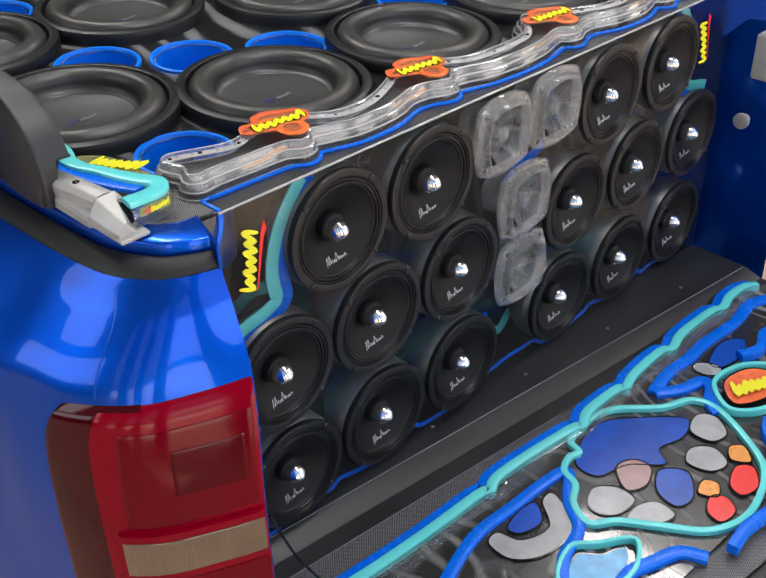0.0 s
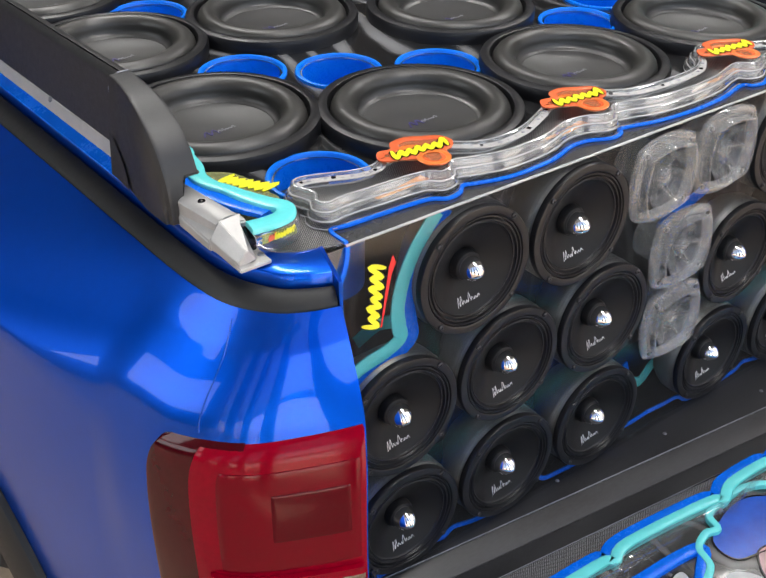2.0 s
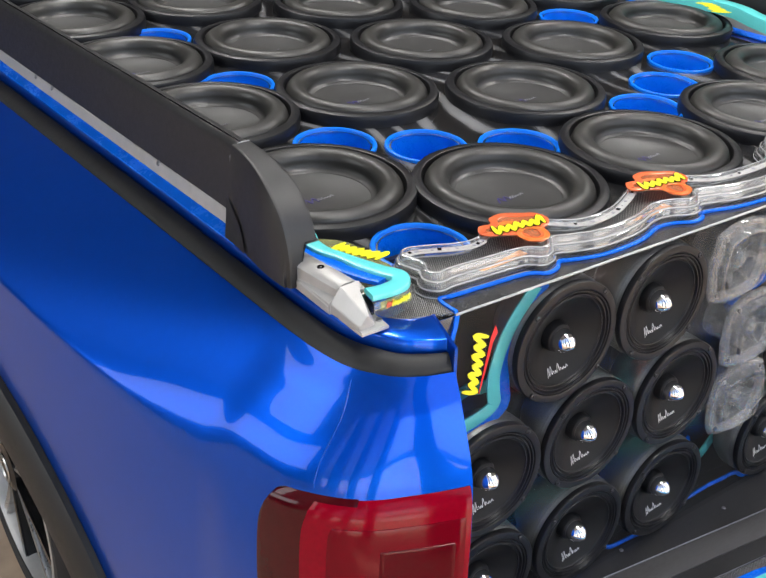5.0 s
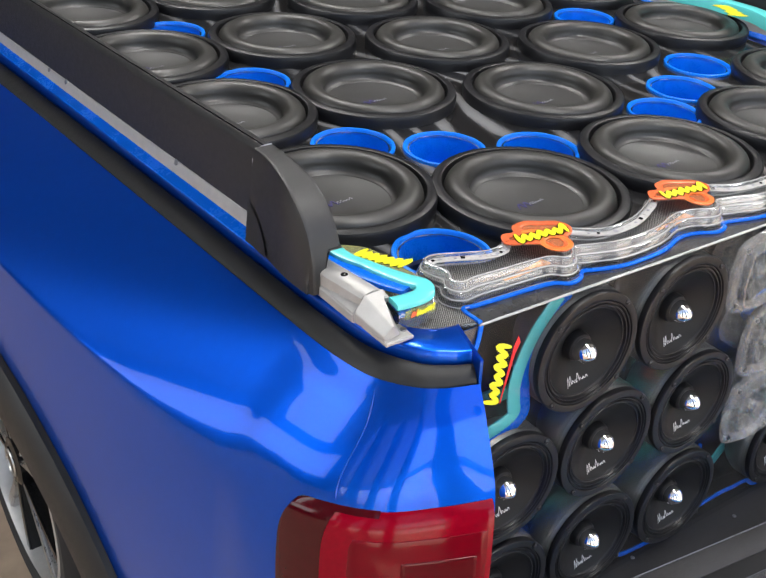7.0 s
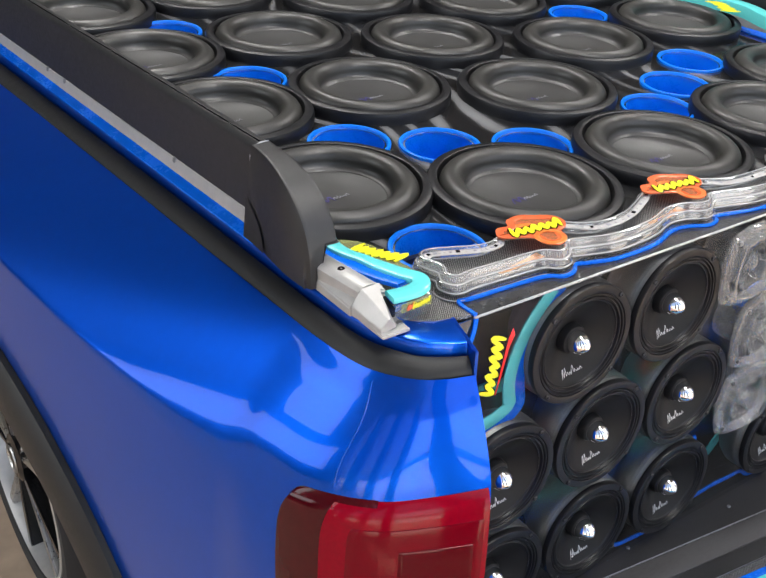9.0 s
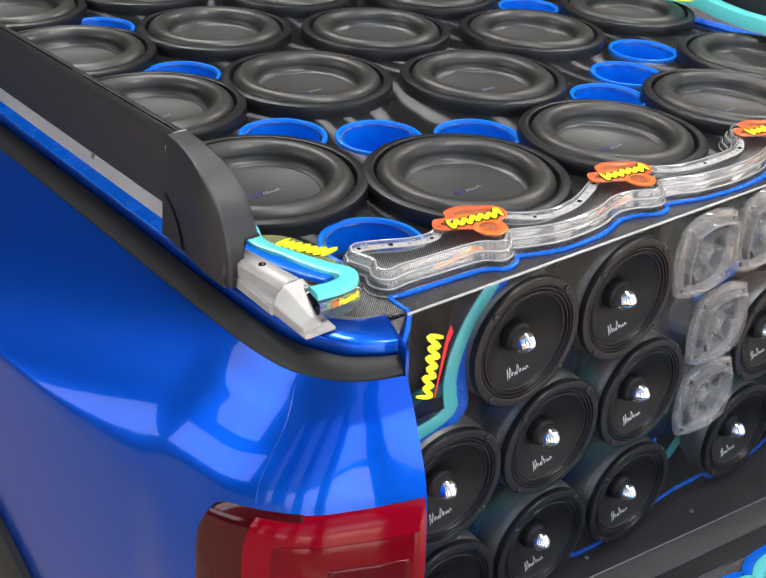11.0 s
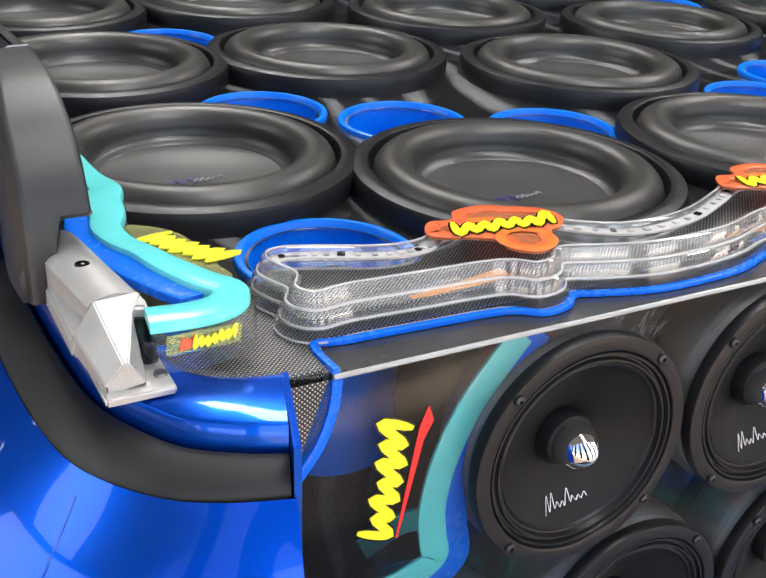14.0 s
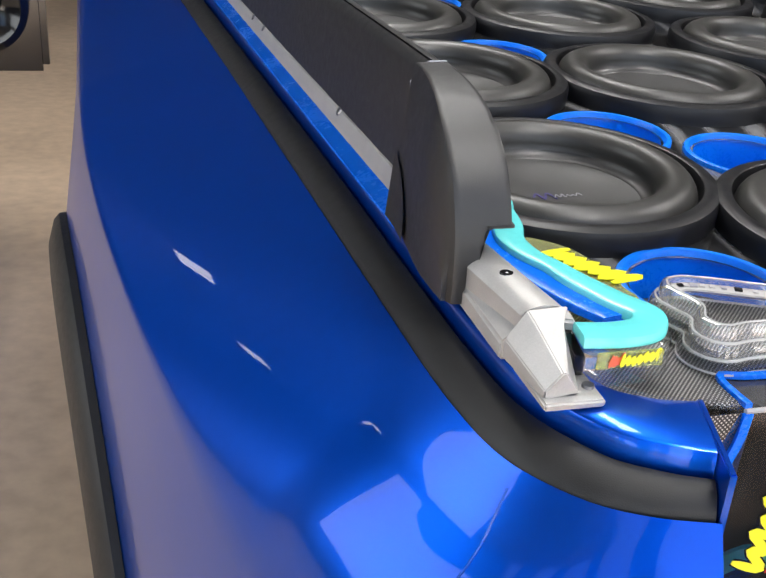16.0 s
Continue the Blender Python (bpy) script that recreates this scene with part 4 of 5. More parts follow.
ORANGE = grain(material("orange_print", (0.85, 0.17, 0.03), 0.3), 90, 0.0, 0.4)
AMBER = grain(material("amber_print", (0.8, 0.3, 0.06), 0.3), 90, 0.0, 0.4)
for sx in (0.21, 0.513, 0.872, 1.175):
    badge = smooth_line([Vector(p) for p in [(-0.058, 0.018), (-0.045, 0.038), (-0.025, 0.036), (-0.014, 0.052), (0.012, 0.056), (0.034, 0.044), (0.056, 0.03), (0.06, 0.008), (0.046, -0.008), (0.034, -0.012), (0.022, -0.036), (0.002, -0.044), (-0.014, -0.03), (-0.014, -0.012), (-0.034, 0.002), (-0.046, 0.006)]], 4, True)
    b = part("badge", plate([p + Vector((sx, 0.1)) for p in badge], 1.2517, 1.2537, 0.001), TINT, light_bar, "red translucent badge")
    part("badge_edge", band([p + Vector((sx, 0.1)) for p in inset(badge, 0.005)], 0.012, 1.2538, 1.2552, 0.0006, closed=True), RED_STICKER, b)
    part("inner_loop", band([Vector((sx - 0.012 + 0.022 * math.cos(a), 0.118 + 0.012 * math.sin(a))) for a in [k * math.pi / 10 for k in range(20)]], 0.009, 1.2538, 1.2549, 0.0004, closed=True), ORANGE, b)
    part("ring_mark", band([Vector((sx + 0.006 + 0.02 * math.cos(a), 0.079 + 0.02 * math.sin(a))) for a in [k * math.pi / 10 for k in range(20)]], 0.008, 1.2545, 1.2557, 0.0004, closed=True), ORANGE, b)
    word = pose(sx, 0.096, 1.256, 0, 0, -7)
    part("word_edge", word_shape(0.092, 0.025, 21, 0.0004, 0.0016), GLOSS_BLACK, b, m=word)
    part("word_strip", word_shape(0.092, 0.025, 21, 0.0009), YELLOW, b, m=word)
    part("amber_flash", band(smooth_line([Vector(p) for p in [(sx - 0.1, 0.066), (sx - 0.06, 0.069), (sx - 0.012, 0.077)]], 5), lambda t: 0.004 + 0.012 * t, 1.2308, 1.2318), AMBER, b)
part("blue_edge", band(smooth_line([Vector(p) for p in both_halves([(0.026, 0.012), (0.027, 0.05), (0.05, 0.0485), (0.105, 0.0465), (0.175, 0.042), (0.2, 0.028), (0.224, 0.032), (0.24, 0.045), (0.262, 0.038), (0.313, 0.026), (0.39, 0.029), (0.445, 0.046), (0.48, 0.044), (0.512, 0.03), (0.537, 0.034), (0.55, 0.046), (0.62, 0.03), (0.692, 0.025)])], 5), 0.0055, 1.2165, 1.2205, 0.001), NEON_BLUE, light_bar, "blue painted outline")

# ---- rear panel ----
tagged(part("box_back", box(-0.03, 1.42, 0.24, 0.25, 0.5, 1.18), smoke("box_smoke", (0.012, 0.013, 0.016), (0.1, 0.1, 0.105), 5.0, 0.4, 0.2)), "dark smoke-painted inner wall of the speaker box", "panel")
tagged(part("box_floor", box(-0.03, 1.42, 0.03, 0.24, 0.55, 0.56), BLACK_PLASTIC), "black floor of the speaker box", "panel")
DRIVERS = [(0.232, 1.105), (0.438, 1.107), (0.105, 0.906), (0.308, 0.909), (0.513, 0.909), (0.112, 0.696), (0.318, 0.696), (0.526, 0.697),
           (0.944, 1.106), (1.162, 1.108), (0.856, 0.91), (1.072, 0.911), (1.294, 0.911), (0.832, 0.699), (1.05, 0.696), (1.274, 0.695)]
HORNS = [(0.612, 1.135), (0.758, 1.14), (0.684, 0.985), (0.686, 0.838)]
panel = thing("speaker_wall", "clear acrylic rear panel with painted turquoise and blue edges", "panel")


def sheet_mesh():
    """The sheet with round cut-outs for the drivers and horns."""
    bm = bmesh.new()
    edges = []

    def loop(pts):
        vs = [bm.verts.new((x, 0.012, z)) for x, z in pts]
        edges.extend(bm.edges.new((vs[k], vs[(k + 1) % len(vs)])) for k in range(len(vs)))
    loop([(-0.015, 0.57), (1.4, 0.57), (1.4, 1.2135), (-0.015, 1.2135)])
    for r, spots in ((0.092, DRIVERS), (0.05, HORNS)):
        for x, z in spots:
            loop([(x + r * math.cos(2 * math.pi * k / 32), z + r * math.sin(2 * math.pi * k / 32)) for k in range(32)])
    bmesh.ops.triangle_fill(bm, use_beauty=True, use_dissolve=False, edges=edges)
    r = bmesh.ops.extrude_face_region(bm, geom=bm.faces[:])
    for v in r["geom"]:
        if isinstance(v, bmesh.types.BMVert):
            v.co.y = 0.021
    return bm


part("sheet", sheet_mesh(), SHEET, panel)
part("top_edge", rod([(0.024, 0.0115, 1.2145), (0.4, 0.0115, 1.2145), (1.36, 0.0115, 1.2145)], 0.002, 8), FROSTED, panel, "bright frosted upper edge")
part("top_sheet", box(0.026, 1.362, 0.0125, 0.06, 1.2125, 1.2158, 0.001), SMOKED, panel, "dark smoked upper edge sheet")
FACE = Matrix(((1, 0, 0, 0), (0, 0, -1, 0.0118), (0, 1, 0, 0), (0, 0, 0, 1)))      # plan x, y become x, z on the sheet's outer face
TQ = [(0.178, 1.208), (0.16, 1.187), (0.138, 1.158), (0.12, 1.12), (0.111, 1.08), (0.113, 1.05), (0.115, 1.03), (0.09, 1.018), (0.06, 1.012), (0.035, 1.004)]
BL = [(0.195, 1.206), (0.178, 1.182), (0.157, 1.152), (0.139, 1.118), (0.131, 1.08), (0.134, 1.05), (0.136, 1.022), (0.11, 1.004), (0.06, 0.996), (0.035, 0.988)]
for flip in (False, True):
    for name, line, w, mat, h in (("turquoise_edge", TQ, 0.023, TURQ, 0.0025), ("blue_edge", BL, 0.02, NEON_BLUE, 0.0015)):
        pts = smooth_line([Vector((1.387 - x if flip else x, z)) for x, z in line], 5)
        part(name, band(pts, w, 0.0, h, 0.0006, m=Matrix.Translation((0, 0.0125, 0)) @ FACE), mat, panel)
    x = 1.305 if flip else 0.078
    lean = 101 if flip else 79
    spot = FACE @ pose(x, 1.117, 0.0006, 0, 0, lean)
    part("sticker_edge", word_shape(0.098, 0.026, 31, 0.0004, 0.0014), GLOSS_BLACK, panel, m=spot)
    part("sticker", word_shape(0.098, 0.026, 31, 0.0009), YELLOW, panel, "yellow sticker strip", m=spot)
    part("sticker_stroke", plate([Vector(p) for p in [(-0.045, -0.006), (0.035, -0.0085), (0.05, -0.013), (0.062, -0.006), (0.045, -0.0025), (-0.045, -0.0042)]], 0.0, 0.0006, m=spot), RED_PLAIN, panel)
rs = random.Random(9)
scratch = bmesh.new()
for k in range(34):
    sx, sz = 0.235 + 0.075 * rs.random(), 1.186 + 0.02 * rs.random()
    dx, dz = 0.003 + 0.004 * rs.random(), 0.004 + 0.006 * rs.random()
    scratch.faces.new([scratch.verts.new(p) for p in ((sx, 0.0116, sz), (sx + 0.0006, 0.0116, sz), (sx + dx + 0.0002, 0.0116, sz + dz), (sx + dx, 0.0116, sz + dz))])
tagged(part("scratches", scratch, GREY_PRINT, panel, "fine pale scratches"), kind="stuff")
part("corner_outline", band(smooth_line([Vector(p) for p in [(0.026, 1.213), (0.023, 1.19), (0.013, 1.165), (-0.004, 1.142)]], 5), 0.0075, 0.0, 0.0025, 0.0006, m=FACE), NEON_BLUE, panel)
part("lower_outline", band(smooth_line([Vector(p) for p in both_halves([(0.02, 0.592), (0.06, 0.585), (0.11, 0.59), (0.165, 0.597), (0.2, 0.592), (0.22, 0.602), (0.26, 0.592), (0.315, 0.586), (0.37, 0.595), (0.41, 0.604), (0.43, 0.594), (0.47, 0.59), (0.522, 0.587), (0.58, 0.59), (0.61, 0.61), (0.65, 0.612), (0.692, 0.615)])], 4), 0.009, 0.0, 0.003, 0.001, m=Matrix.Translation((0, 0.0125, 0)) @ FACE), NEON_BLUE, panel, "blue wavy lower outline")
for a, b in ((0.16, 1.0), (0.39, 0.81), (0.41, 1.01), (0.2, 0.8), (0.59, 0.82), (0.78, 0.99), (0.95, 0.81), (1.18, 1.0), (0.62, 0.68), (0.74, 0.66)):
    r = random.Random(int(a * 1000))
    pts = smooth_line([Vector((a - 0.06, b + r.uniform(-0.03, 0.03))), Vector((a - 0.02, b + r.uniform(-0.02, 0.02))), Vector((a + 0.02, b + r.uniform(-0.02, 0.02))), Vector((a + 0.06, b + r.uniform(-0.03, 0.03)))], 5)
    part("inner_stripe", band(pts, 0.022, 0, 0.004, 0.001, m=Matrix.Translation((0, r.uniform(0.06, 0.12), 0)) @ FACE), TURQ if r.random() < 0.55 else NEON_BLUE, panel)

driver = thing("midrange_driver", "black midrange driver with chrome bullet in the clear panel", "speaker", "midrange drivers in the rear panel")
part("frame", lathe([(0.0985, -0.006), (0.099, 0.001), (0.0975, 0.004), (0.088, 0.0052), (0.0862, 0.0045), (0.085, 0.001)], 72), FRAME, driver)
part("surround", lathe([(0.0852, 0.001), (0.0838, 0.0035), (0.0822, 0.0035), (0.0808, 0.0), (0.0795, 0.0), (0.078, 0.0028), (0.0765, 0.0028), (0.075, -0.0012), (0.0735, -0.0015), (0.072, -0.0005), (0.0705, -0.0025)], 72), FRAME, driver)
part("cone", lathe([(0.0707, -0.0025), (0.066, -0.006), (0.05, -0.0135), (0.03, -0.0245), (0.02, -0.029)], 72), PAPER, driver)
part("plug_base", lathe([(0.0245, -0.03), (0.0238, -0.019), (0.0215, -0.0145), (0.017, -0.0125), (0.0, -0.0125)], 40), PAPER, driver)
part("bullet", lathe([(0.018, -0.014), (0.0183, -0.008), (0.0176, -0.002), (0.0148, 0.0045), (0.0095, 0.0105), (0.004, 0.0145), (0.0, 0.0155)], 40), CHROME, driver)
part("basket", lathe([(0.0925, -0.008), (0.0975, -0.018), (0.0995, -0.021), (0.099, -0.044), (0.091, -0.06), (0.06, -0.072), (0.055, -0.1), (0.0, -0.1)], 48), BASKET, driver, "silver metal basket")
script = scribble(8, 0.042, 0.013, 0.0007, 8, 0.0004, tall=0.36)
script.transform(pose(-0.002, -0.057, 0.0, 0, 0, 6))
for v in script.verts:      # the print lies on the cone
    v.co.z += -0.0245 + (v.co.xy.length - 0.03) * 0.53 + 0.0008
part("maker_print", script, WHITE_PRINT, driver, "white script lettering")
for a in (47, 137, 227, 317):
    s = part("screw", lathe([(0.0044, 0.0), (0.0042, 0.0022), (0.0032, 0.003), (0.0016, 0.0032), (0.0012, 0.0012), (0.0, 0.001)], 14), DARK_STEEL, driver, m=pose(0.0925 * math.cos(radians(a)), 0.0925 * math.sin(radians(a)), 0.0045))
for k, (x, z) in enumerate(DRIVERS):
    m = pose(x, 0.006, z, 90, 0, 0)
    if k:
        copy_thing(driver, m)
    else:
        driver.matrix_basis = m

# ---- clear horn tweeters ----
def horn_outline(r, bulge=0.012, n=10):
    """A square with bowed sides and small corners."""
    pts = []
    for k in range(4):
        a = radians(90 * k)
        for j in range(n):
            t = -1 + 2 * j / n
            p = Vector((r + bulge * (1 - t * t), t * (r - 0.003)))
            pts.append(Vector((p.x * math.cos(a) - p.y * math.sin(a), p.x * math.sin(a) + p.y * math.cos(a))))
    return pts


horn = thing("horn_tweeter", "clear grey plastic horn tweeter screwed to the panel", "tweeter", "horn tweeters in the rear panel")
HP = horn_outline(0.061)
part("flange", band(inset(HP[::-1], 0.009), 0.018, 0.0, 0.009, 0.003, closed=True), HORN, horn)
part("inner_frame", band(inset(HP[::-1], 0.018), 0.006, 0.006, 0.022, 0.002, closed=True), HORN, horn)
part("bell", lathe([(0.05, 0.02), (0.046, 0.014), (0.036, 0.0), (0.026, -0.02), (0.018, -0.045), (0.016, -0.06)], 40), HORN, horn)
part("throat_dome", lathe([(0.022, -0.03), (0.0215, -0.008), (0.018, 0.004), (0.01, 0.011), (0.0, 0.013)], 32), HORN, horn)
part("magnet_cup", lathe([(0.046, -0.02), (0.046, -0.06), (0.04, -0.064), (0.0, -0.064)], 32), HORN, horn)
for a in (0, 60, 120, 180, 240, 300):
    part("fin", slab_tilt(0.018, 0.042, -0.001, 0.001, -0.02, (0.003, 0.013, 0.013, 0.003), 0.0004), HORN, horn, m=pose(0, 0, 0, 0, 0, a))
for sx in (-1, 1):
    for sy in (-1, 1):
        part("screw", lathe([(0.004, 0), (0.0036, 0.003), (0.0, 0.0034)], 12), STEEL, horn, m=pose(0.05 * sx, 0.05 * sy, 0.008))
for k, (x, z) in enumerate(HORNS):
    m = pose(x, 0.008, z, 90, 0, 0)
    if k:
        copy_thing(horn, m)
    else:
        horn.matrix_basis = m

WEAVE_FINE = weave("fine_mesh", 0.0042, (0.03, 0.03, 0.032), (0.3, 0.3, 0.31))
# ---- tailgate ----
tailgate = new("tailgate")
tailgate.parent = truck
tagged(tailgate, "lowered black tailgate under painted acrylic")
part("panel", box(0.005, 1.385, -0.62, -0.02, 0.5, 0.556, 0.006), BLACK_PLASTIC, tailgate)


def strip(y_in, y_out, z_in, z_out, thick, mat, name, label=""):
    """A long strip across the tailgate's hinge side; the inner and outer edges run askew by the same slant."""
    def line(y0):
        return lambda x: y0 - 0.115 * (x - 0.3)
    a, b = line(y_in), line(y_out)
    bm = bmesh.new()
    rows = []
    for k in range(15):
        x = -0.01 + 1.4 * k / 14
        rows.append([bm.verts.new(c) for c in ((x, a(x), z_in - thick), (x, a(x), z_in - 0.002), (x, a(x) - 0.002, z_in), (x, b(x) + 0.002, z_out), (x, b(x), z_out - 0.002), (x, b(x), z_out - thick))])
    for r, s in zip(rows, rows[1:]):
        for k in range(5):
            bm.faces.new((r[k], r[k + 1], s[k + 1], s[k]))
    return part(name, bm, mat, tailgate, label)


strip(0.13, -0.008, 0.584, 0.580, 0.02, SILL_MAT, "hinge_cover", "worn black plastic hinge cover")
strip(-0.008, -0.05, 0.5795, 0.566, 0.02, SILL_MAT, "sill_step", "worn black plastic step")
strip(-0.05, -0.09, 0.5655, 0.566, 0.01, SILL_MAT, "sill_edge")
strip(-0.09, -0.56, 0.5652, 0.5652, 0.004, WEAVE_FINE, "mesh_sheet", "grey woven mesh sheet")
# thin pale rods paint the highlights along the hinge cover and sill edges
for y0, z in ((-0.008, 0.5805), (-0.09, 0.5668)):
    part("edge_highlight", rod([(0.0, y0 + 0.0345, z), (0.7, y0 - 0.046, z), (1.38, y0 - 0.1242, z)], 0.0008, 6), STEEL, tailgate)
for k in range(5):
    x = 0.2 + 0.25 * k
    part("screw", lathe([(0.004, 0), (0.003, 0.002), (0.0, 0.0022)], 12), STEEL, tailgate, m=pose(x, 0.03 - 0.115 * (x - 0.3), 0.583))

# ---- painted acrylic relief on the tailgate ----
art = thing("acrylic_relief", "layered painted acrylic relief with turquoise and blue wavy edges", "relief")
EDGE = [(-0.02, -0.13), (0.108, -0.147), (0.25, -0.158), (0.375, -0.163), (0.392, -0.172), (0.44, -0.158), (0.62, -0.176), (0.645, -0.188), (0.69, -0.17), (0.784, -0.172), (0.8, -0.183), (0.85, -0.17), (0.955, -0.167), (0.98, -0.18), (1.04, -0.165), (1.157, -0.168), (1.19, -0.18), (1.24, -0.168), (1.3, -0.172), (1.33, -0.19)]
edge = smooth_line([Vector(p) for p in EDGE], 5)
SMOKE = smoke("relief_smoke", (0.022, 0.022, 0.022), (0.2, 0.2, 0.2), 7.0, 0.25)
part("smoke_base", plate([p + Vector((0, -0.012)) for p in edge] + [Vector(p) for p in ((1.34, -0.56), (0.02, -0.5), (-0.02, -0.3))], 0.5675, 0.574), SMOKE, art, "grey airbrushed smoke base")
part("blue_rim", band([p + Vector((-0.003, 0.011)) for p in edge], 0.022, 0.5675, 0.583, 0.003), NEON_BLUE, art, "blue painted rim")
part("turquoise_rim", band([p + Vector((0, -0.006)) for p in edge], 0.02, 0.5745, 0.588, 0.003), TURQ, art, "turquoise painted rim")
part("clear_rim", band([p + Vector((0, -0.026)) for p in edge], 0.016, 0.5745, 0.59, 0.004), GLASSY, art)


layer = itertools.count()


def outline(name, pts, w, mat, z=0.5745, h=0.008, closed=True):
    h += 0.0004 * next(layer)
    part(name, band(smooth_line([Vector(p) for p in pts], 5, closed), w, z, z + h, 0.002, closed=closed), mat, art)


def patch(name, pts, mat, z=0.5745, h=0.0012, label=""):
    h += 0.0001 * next(layer)
    line = smooth_line([Vector(p) for p in pts], 5, True)
    part(name, plate(line, z, z + h, 0.001), mat, art, label)
    part("dark_contour", band(line, 0.003, z, z + h + 0.0004, closed=True), GLOSS_BLACK, art)


outline("blue_wave", [(0.17, -0.26), (0.29, -0.225), (0.4, -0.228), (0.49, -0.232), (0.53, -0.245), (0.47, -0.29), (0.43, -0.34), (0.36, -0.36), (0.3, -0.4)], 0.022, NEON_BLUE, closed=False)
outline("blue_wave", [(0.83, -0.235), (0.9, -0.222), (0.98, -0.226), (1.05, -0.222), (1.16, -0.23), (1.25, -0.22), (1.3, -0.24)], 0.026, NEON_BLUE, closed=False)
outline("blue_wave", [(0.83, -0.237), (0.88, -0.27), (0.93, -0.285), (0.92, -0.31), (0.88, -0.33), (0.86, -0.36)], 0.026, NEON_BLUE, closed=False)
outline("blue_wave", [(0.33, -0.47), (0.4, -0.455), (0.45, -0.47), (0.5, -0.49), (0.52, -0.53)], 0.024, NEON_BLUE, closed=False)
outline("turquoise_frame", [(0.525, -0.24), (0.56, -0.225), (0.585, -0.23), (0.6, -0.2), (0.66, -0.19), (0.73, -0.205), (0.8, -0.27), (0.86, -0.3), (0.87, -0.35), (0.83, -0.43), (0.77, -0.5), (0.66, -0.53), (0.58, -0.505), (0.53, -0.44), (0.49, -0.38), (0.45, -0.345), (0.47, -0.3), (0.51, -0.275)], 0.013, TURQ)
# plain colour fields of the painting
patch("blue_field", [(0.56, -0.24), (0.63, -0.21), (0.69, -0.21), (0.74, -0.245), (0.81, -0.32), (0.76, -0.345), (0.7, -0.33), (0.67, -0.36), (0.62, -0.31), (0.56, -0.29)], NAVY, label="plain blue painted field")
patch("blue_field", [(0.6, -0.385), (0.65, -0.36), (0.68, -0.4), (0.63, -0.44), (0.59, -0.43)], NAVY)
patch("grey_field", [(0.49, -0.315), (0.53, -0.3), (0.56, -0.33), (0.555, -0.37), (0.51, -0.37), (0.485, -0.345)], PALE)
patch("grey_field", [(0.7, -0.385), (0.74, -0.37), (0.77, -0.4), (0.75, -0.44), (0.71, -0.43)], PALE)
patch("rose_field", [(0.6, -0.3), (0.64, -0.31), (0.645, -0.345), (0.6, -0.365), (0.565, -0.345)], ROSE)
patch("red_field", [(0.615, -0.475), (0.65, -0.46), (0.67, -0.48), (0.65, -0.51), (0.61, -0.505)], RED_PLAIN)
patch("gold_field", [(0.645, -0.44), (0.68, -0.43), (0.69, -0.455), (0.66, -0.47)], AMBER)
patch("white_field", [(0.3, -0.25), (0.33, -0.245), (0.345, -0.285), (0.4, -0.3), (0.44, -0.255), (0.47, -0.26), (0.43, -0.33), (0.35, -0.335), (0.3, -0.3)], PALE)
patch("blue_field", [(0.35, -0.25), (0.4, -0.24), (0.43, -0.25), (0.4, -0.285), (0.355, -0.275)], NAVY)
patch("sky_field", [(0.33, -0.39), (0.38, -0.37), (0.41, -0.4), (0.45, -0.42), (0.4, -0.45), (0.34, -0.43)], SKYBLUE)
outline("turquoise_frame", [(0.31, -0.385), (0.38, -0.355), (0.42, -0.385), (0.47, -0.425), (0.41, -0.46), (0.33, -0.445)], 0.008, TURQ)
patch("blue_field", [(1.0, -0.26), (1.08, -0.245), (1.12, -0.275), (1.07, -0.3), (1.0, -0.29)], NAVY)
patch("white_field", [(0.955, -0.25), (0.98, -0.245), (1.0, -0.28), (0.98, -0.3), (0.955, -0.28)], PALE)
patch("red_badge", [(0.93, -0.33), (0.97, -0.32), (1.02, -0.335), (1.04, -0.37), (1.0, -0.41), (0.94, -0.4), (0.9, -0.37)], RED_STICKER, 0.575, 0.01)
part("lettering", word_shape(0.1, 0.04, 41), YELLOW, art, m=pose(0.955, -0.39, 0.5935, 0, 0, -30))
outline("turquoise_frame", [(0.92, -0.315), (0.97, -0.305), (1.03, -0.325), (1.06, -0.37), (1.0, -0.43), (0.92, -0.415), (0.88, -0.37)], 0.01, TURQ)

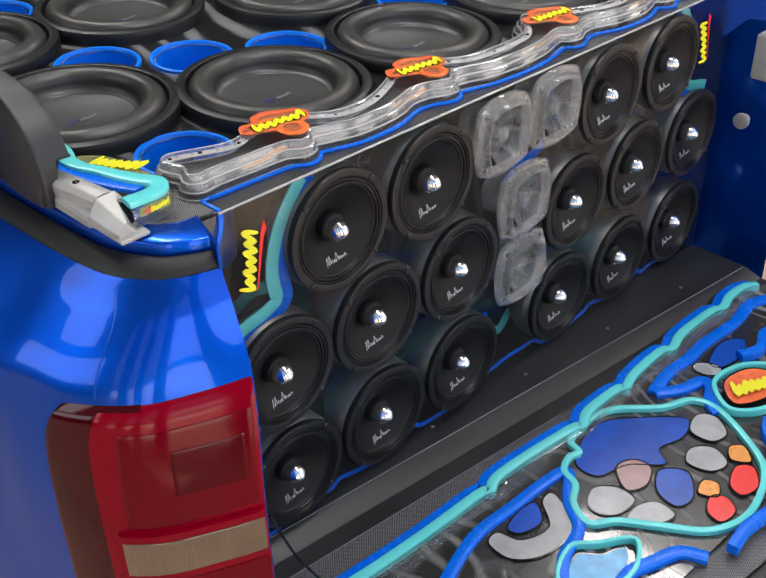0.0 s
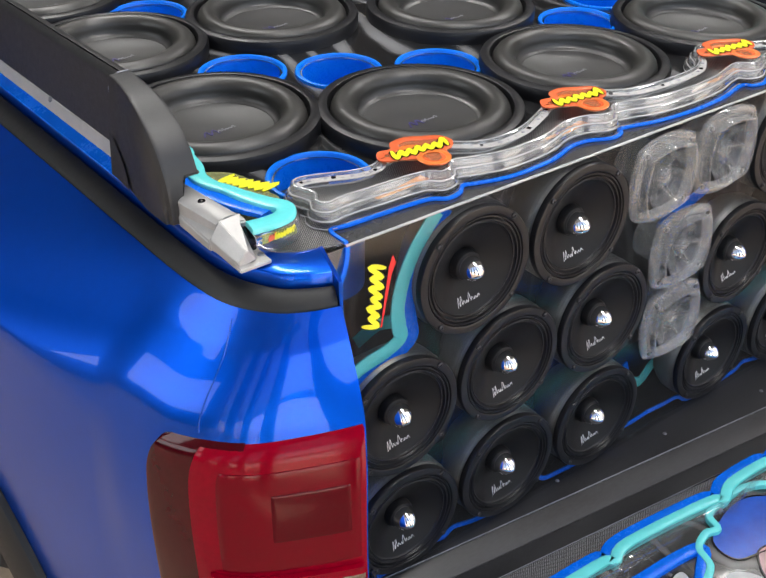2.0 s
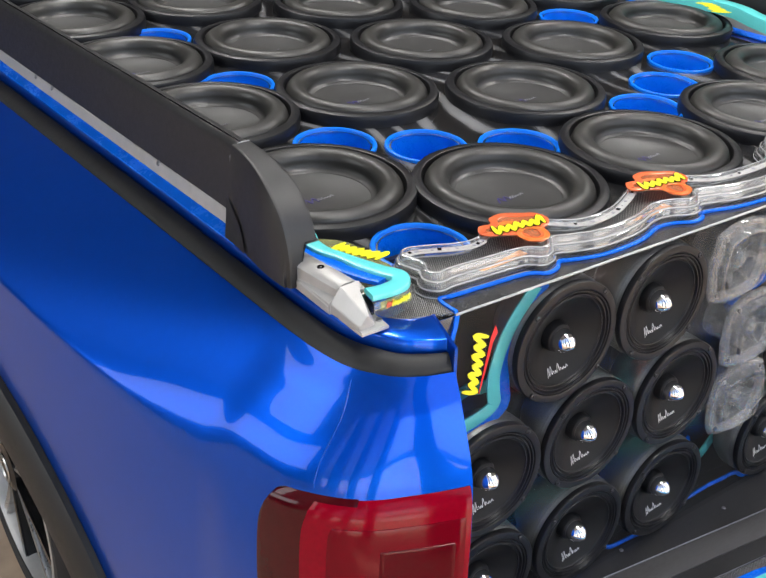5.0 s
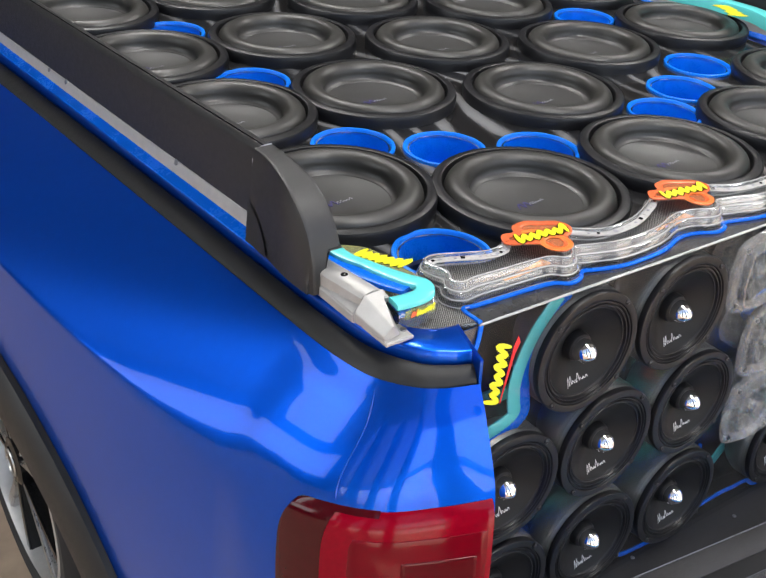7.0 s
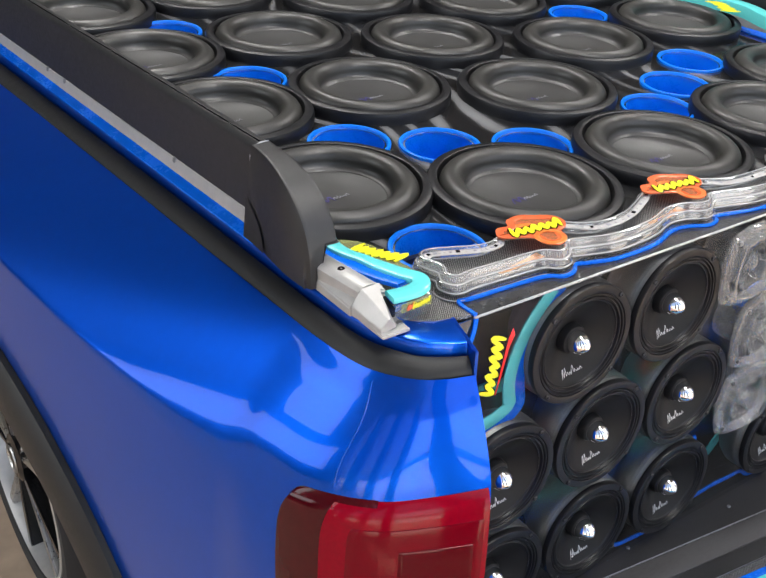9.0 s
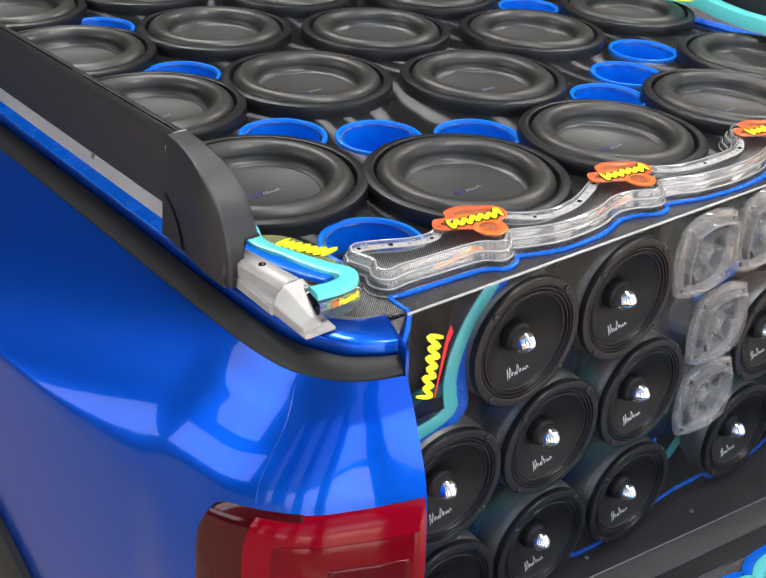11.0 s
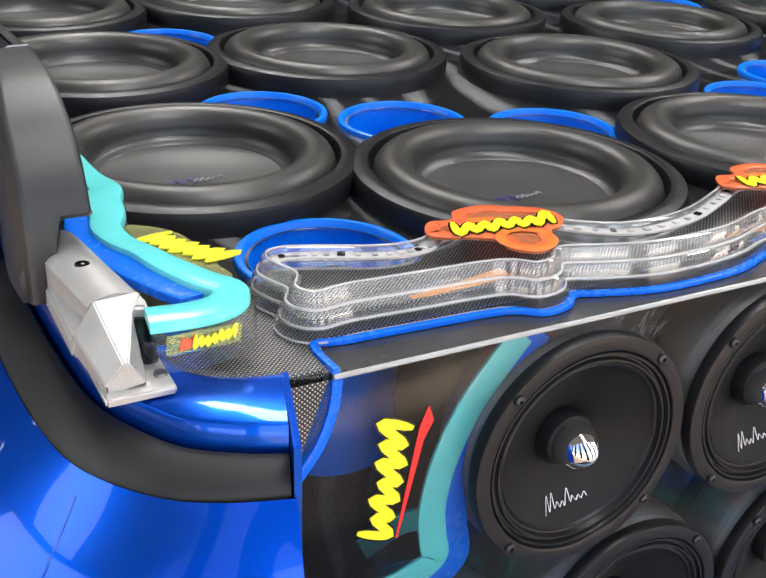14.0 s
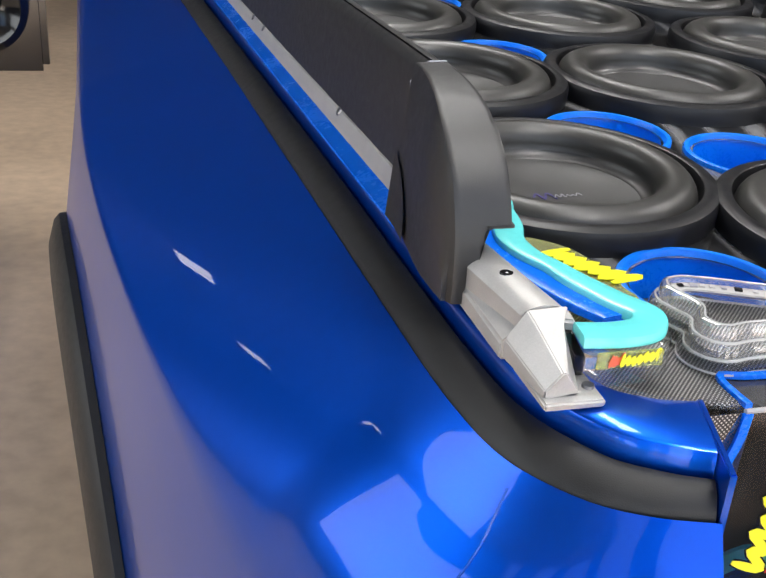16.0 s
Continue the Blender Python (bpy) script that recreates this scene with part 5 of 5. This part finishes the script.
for k, (pts, w) in enumerate((
        ([(0.1, -0.2), (0.25, -0.19), (0.4, -0.195), (0.52, -0.205)], 0.008), ([(0.62, -0.215), (0.74, -0.2), (0.9, -0.2), (1.1, -0.2), (1.26, -0.205)], 0.008),
        ([(0.2, -0.3), (0.25, -0.28), (0.27, -0.3), (0.24, -0.34), (0.28, -0.36)], 0.01), ([(0.9, -0.24), (0.94, -0.25), (0.96, -0.27), (0.95, -0.29)], 0.01))):
    outline("clear_wave", pts, w, GLASSY, closed=False)
outline("blue_wave", [(1.05, -0.3), (1.1, -0.32), (1.16, -0.3), (1.2, -0.33), (1.18, -0.38), (1.22, -0.42)], 0.022, NEON_BLUE, closed=False)
outline("blue_wave", [(0.56, -0.55), (0.62, -0.545), (0.7, -0.555), (0.8, -0.53), (0.86, -0.46), (0.9, -0.44)], 0.02, NEON_BLUE, closed=False)
patch("grey_field", [(0.78, -0.345), (0.83, -0.33), (0.85, -0.36), (0.82, -0.4), (0.78, -0.39)], PALE)
patch("grey_field", [(0.5, -0.39), (0.54, -0.38), (0.575, -0.4), (0.57, -0.44), (0.53, -0.43)], PALE)
patch("gold_field", [(0.76, -0.44), (0.79, -0.42), (0.81, -0.44), (0.78, -0.47)], AMBER)
patch("red_field", [(0.7, -0.47), (0.75, -0.455), (0.77, -0.48), (0.73, -0.51), (0.69, -0.5)], RED_PLAIN)

# fittings on the far jamb and the cord that holds the tailgate
jx = 1.389
part("striker_bolt", lathe([(0.012, 0), (0.012, 0.012), (0.018, 0.014), (0.018, 0.022), (0.0, 0.024)], 20), ALU, truck, m=pose(jx + 0.015, -0.06, 0.93, 0, -90, 0))
part("striker_plate", box(jx - 0.004, jx + 0.03, -0.1, -0.06, 1.03, 1.13, 0.004), ALU, truck)
part("tailgate_cord", rod(smooth_line([(-0.052, -0.135, 0.82), (-0.02, -0.15, 0.72), (0.03, -0.165, 0.62), (0.055, -0.175, 0.57)], 5), 0.0022, 8), GLOSS_BLACK, truck)
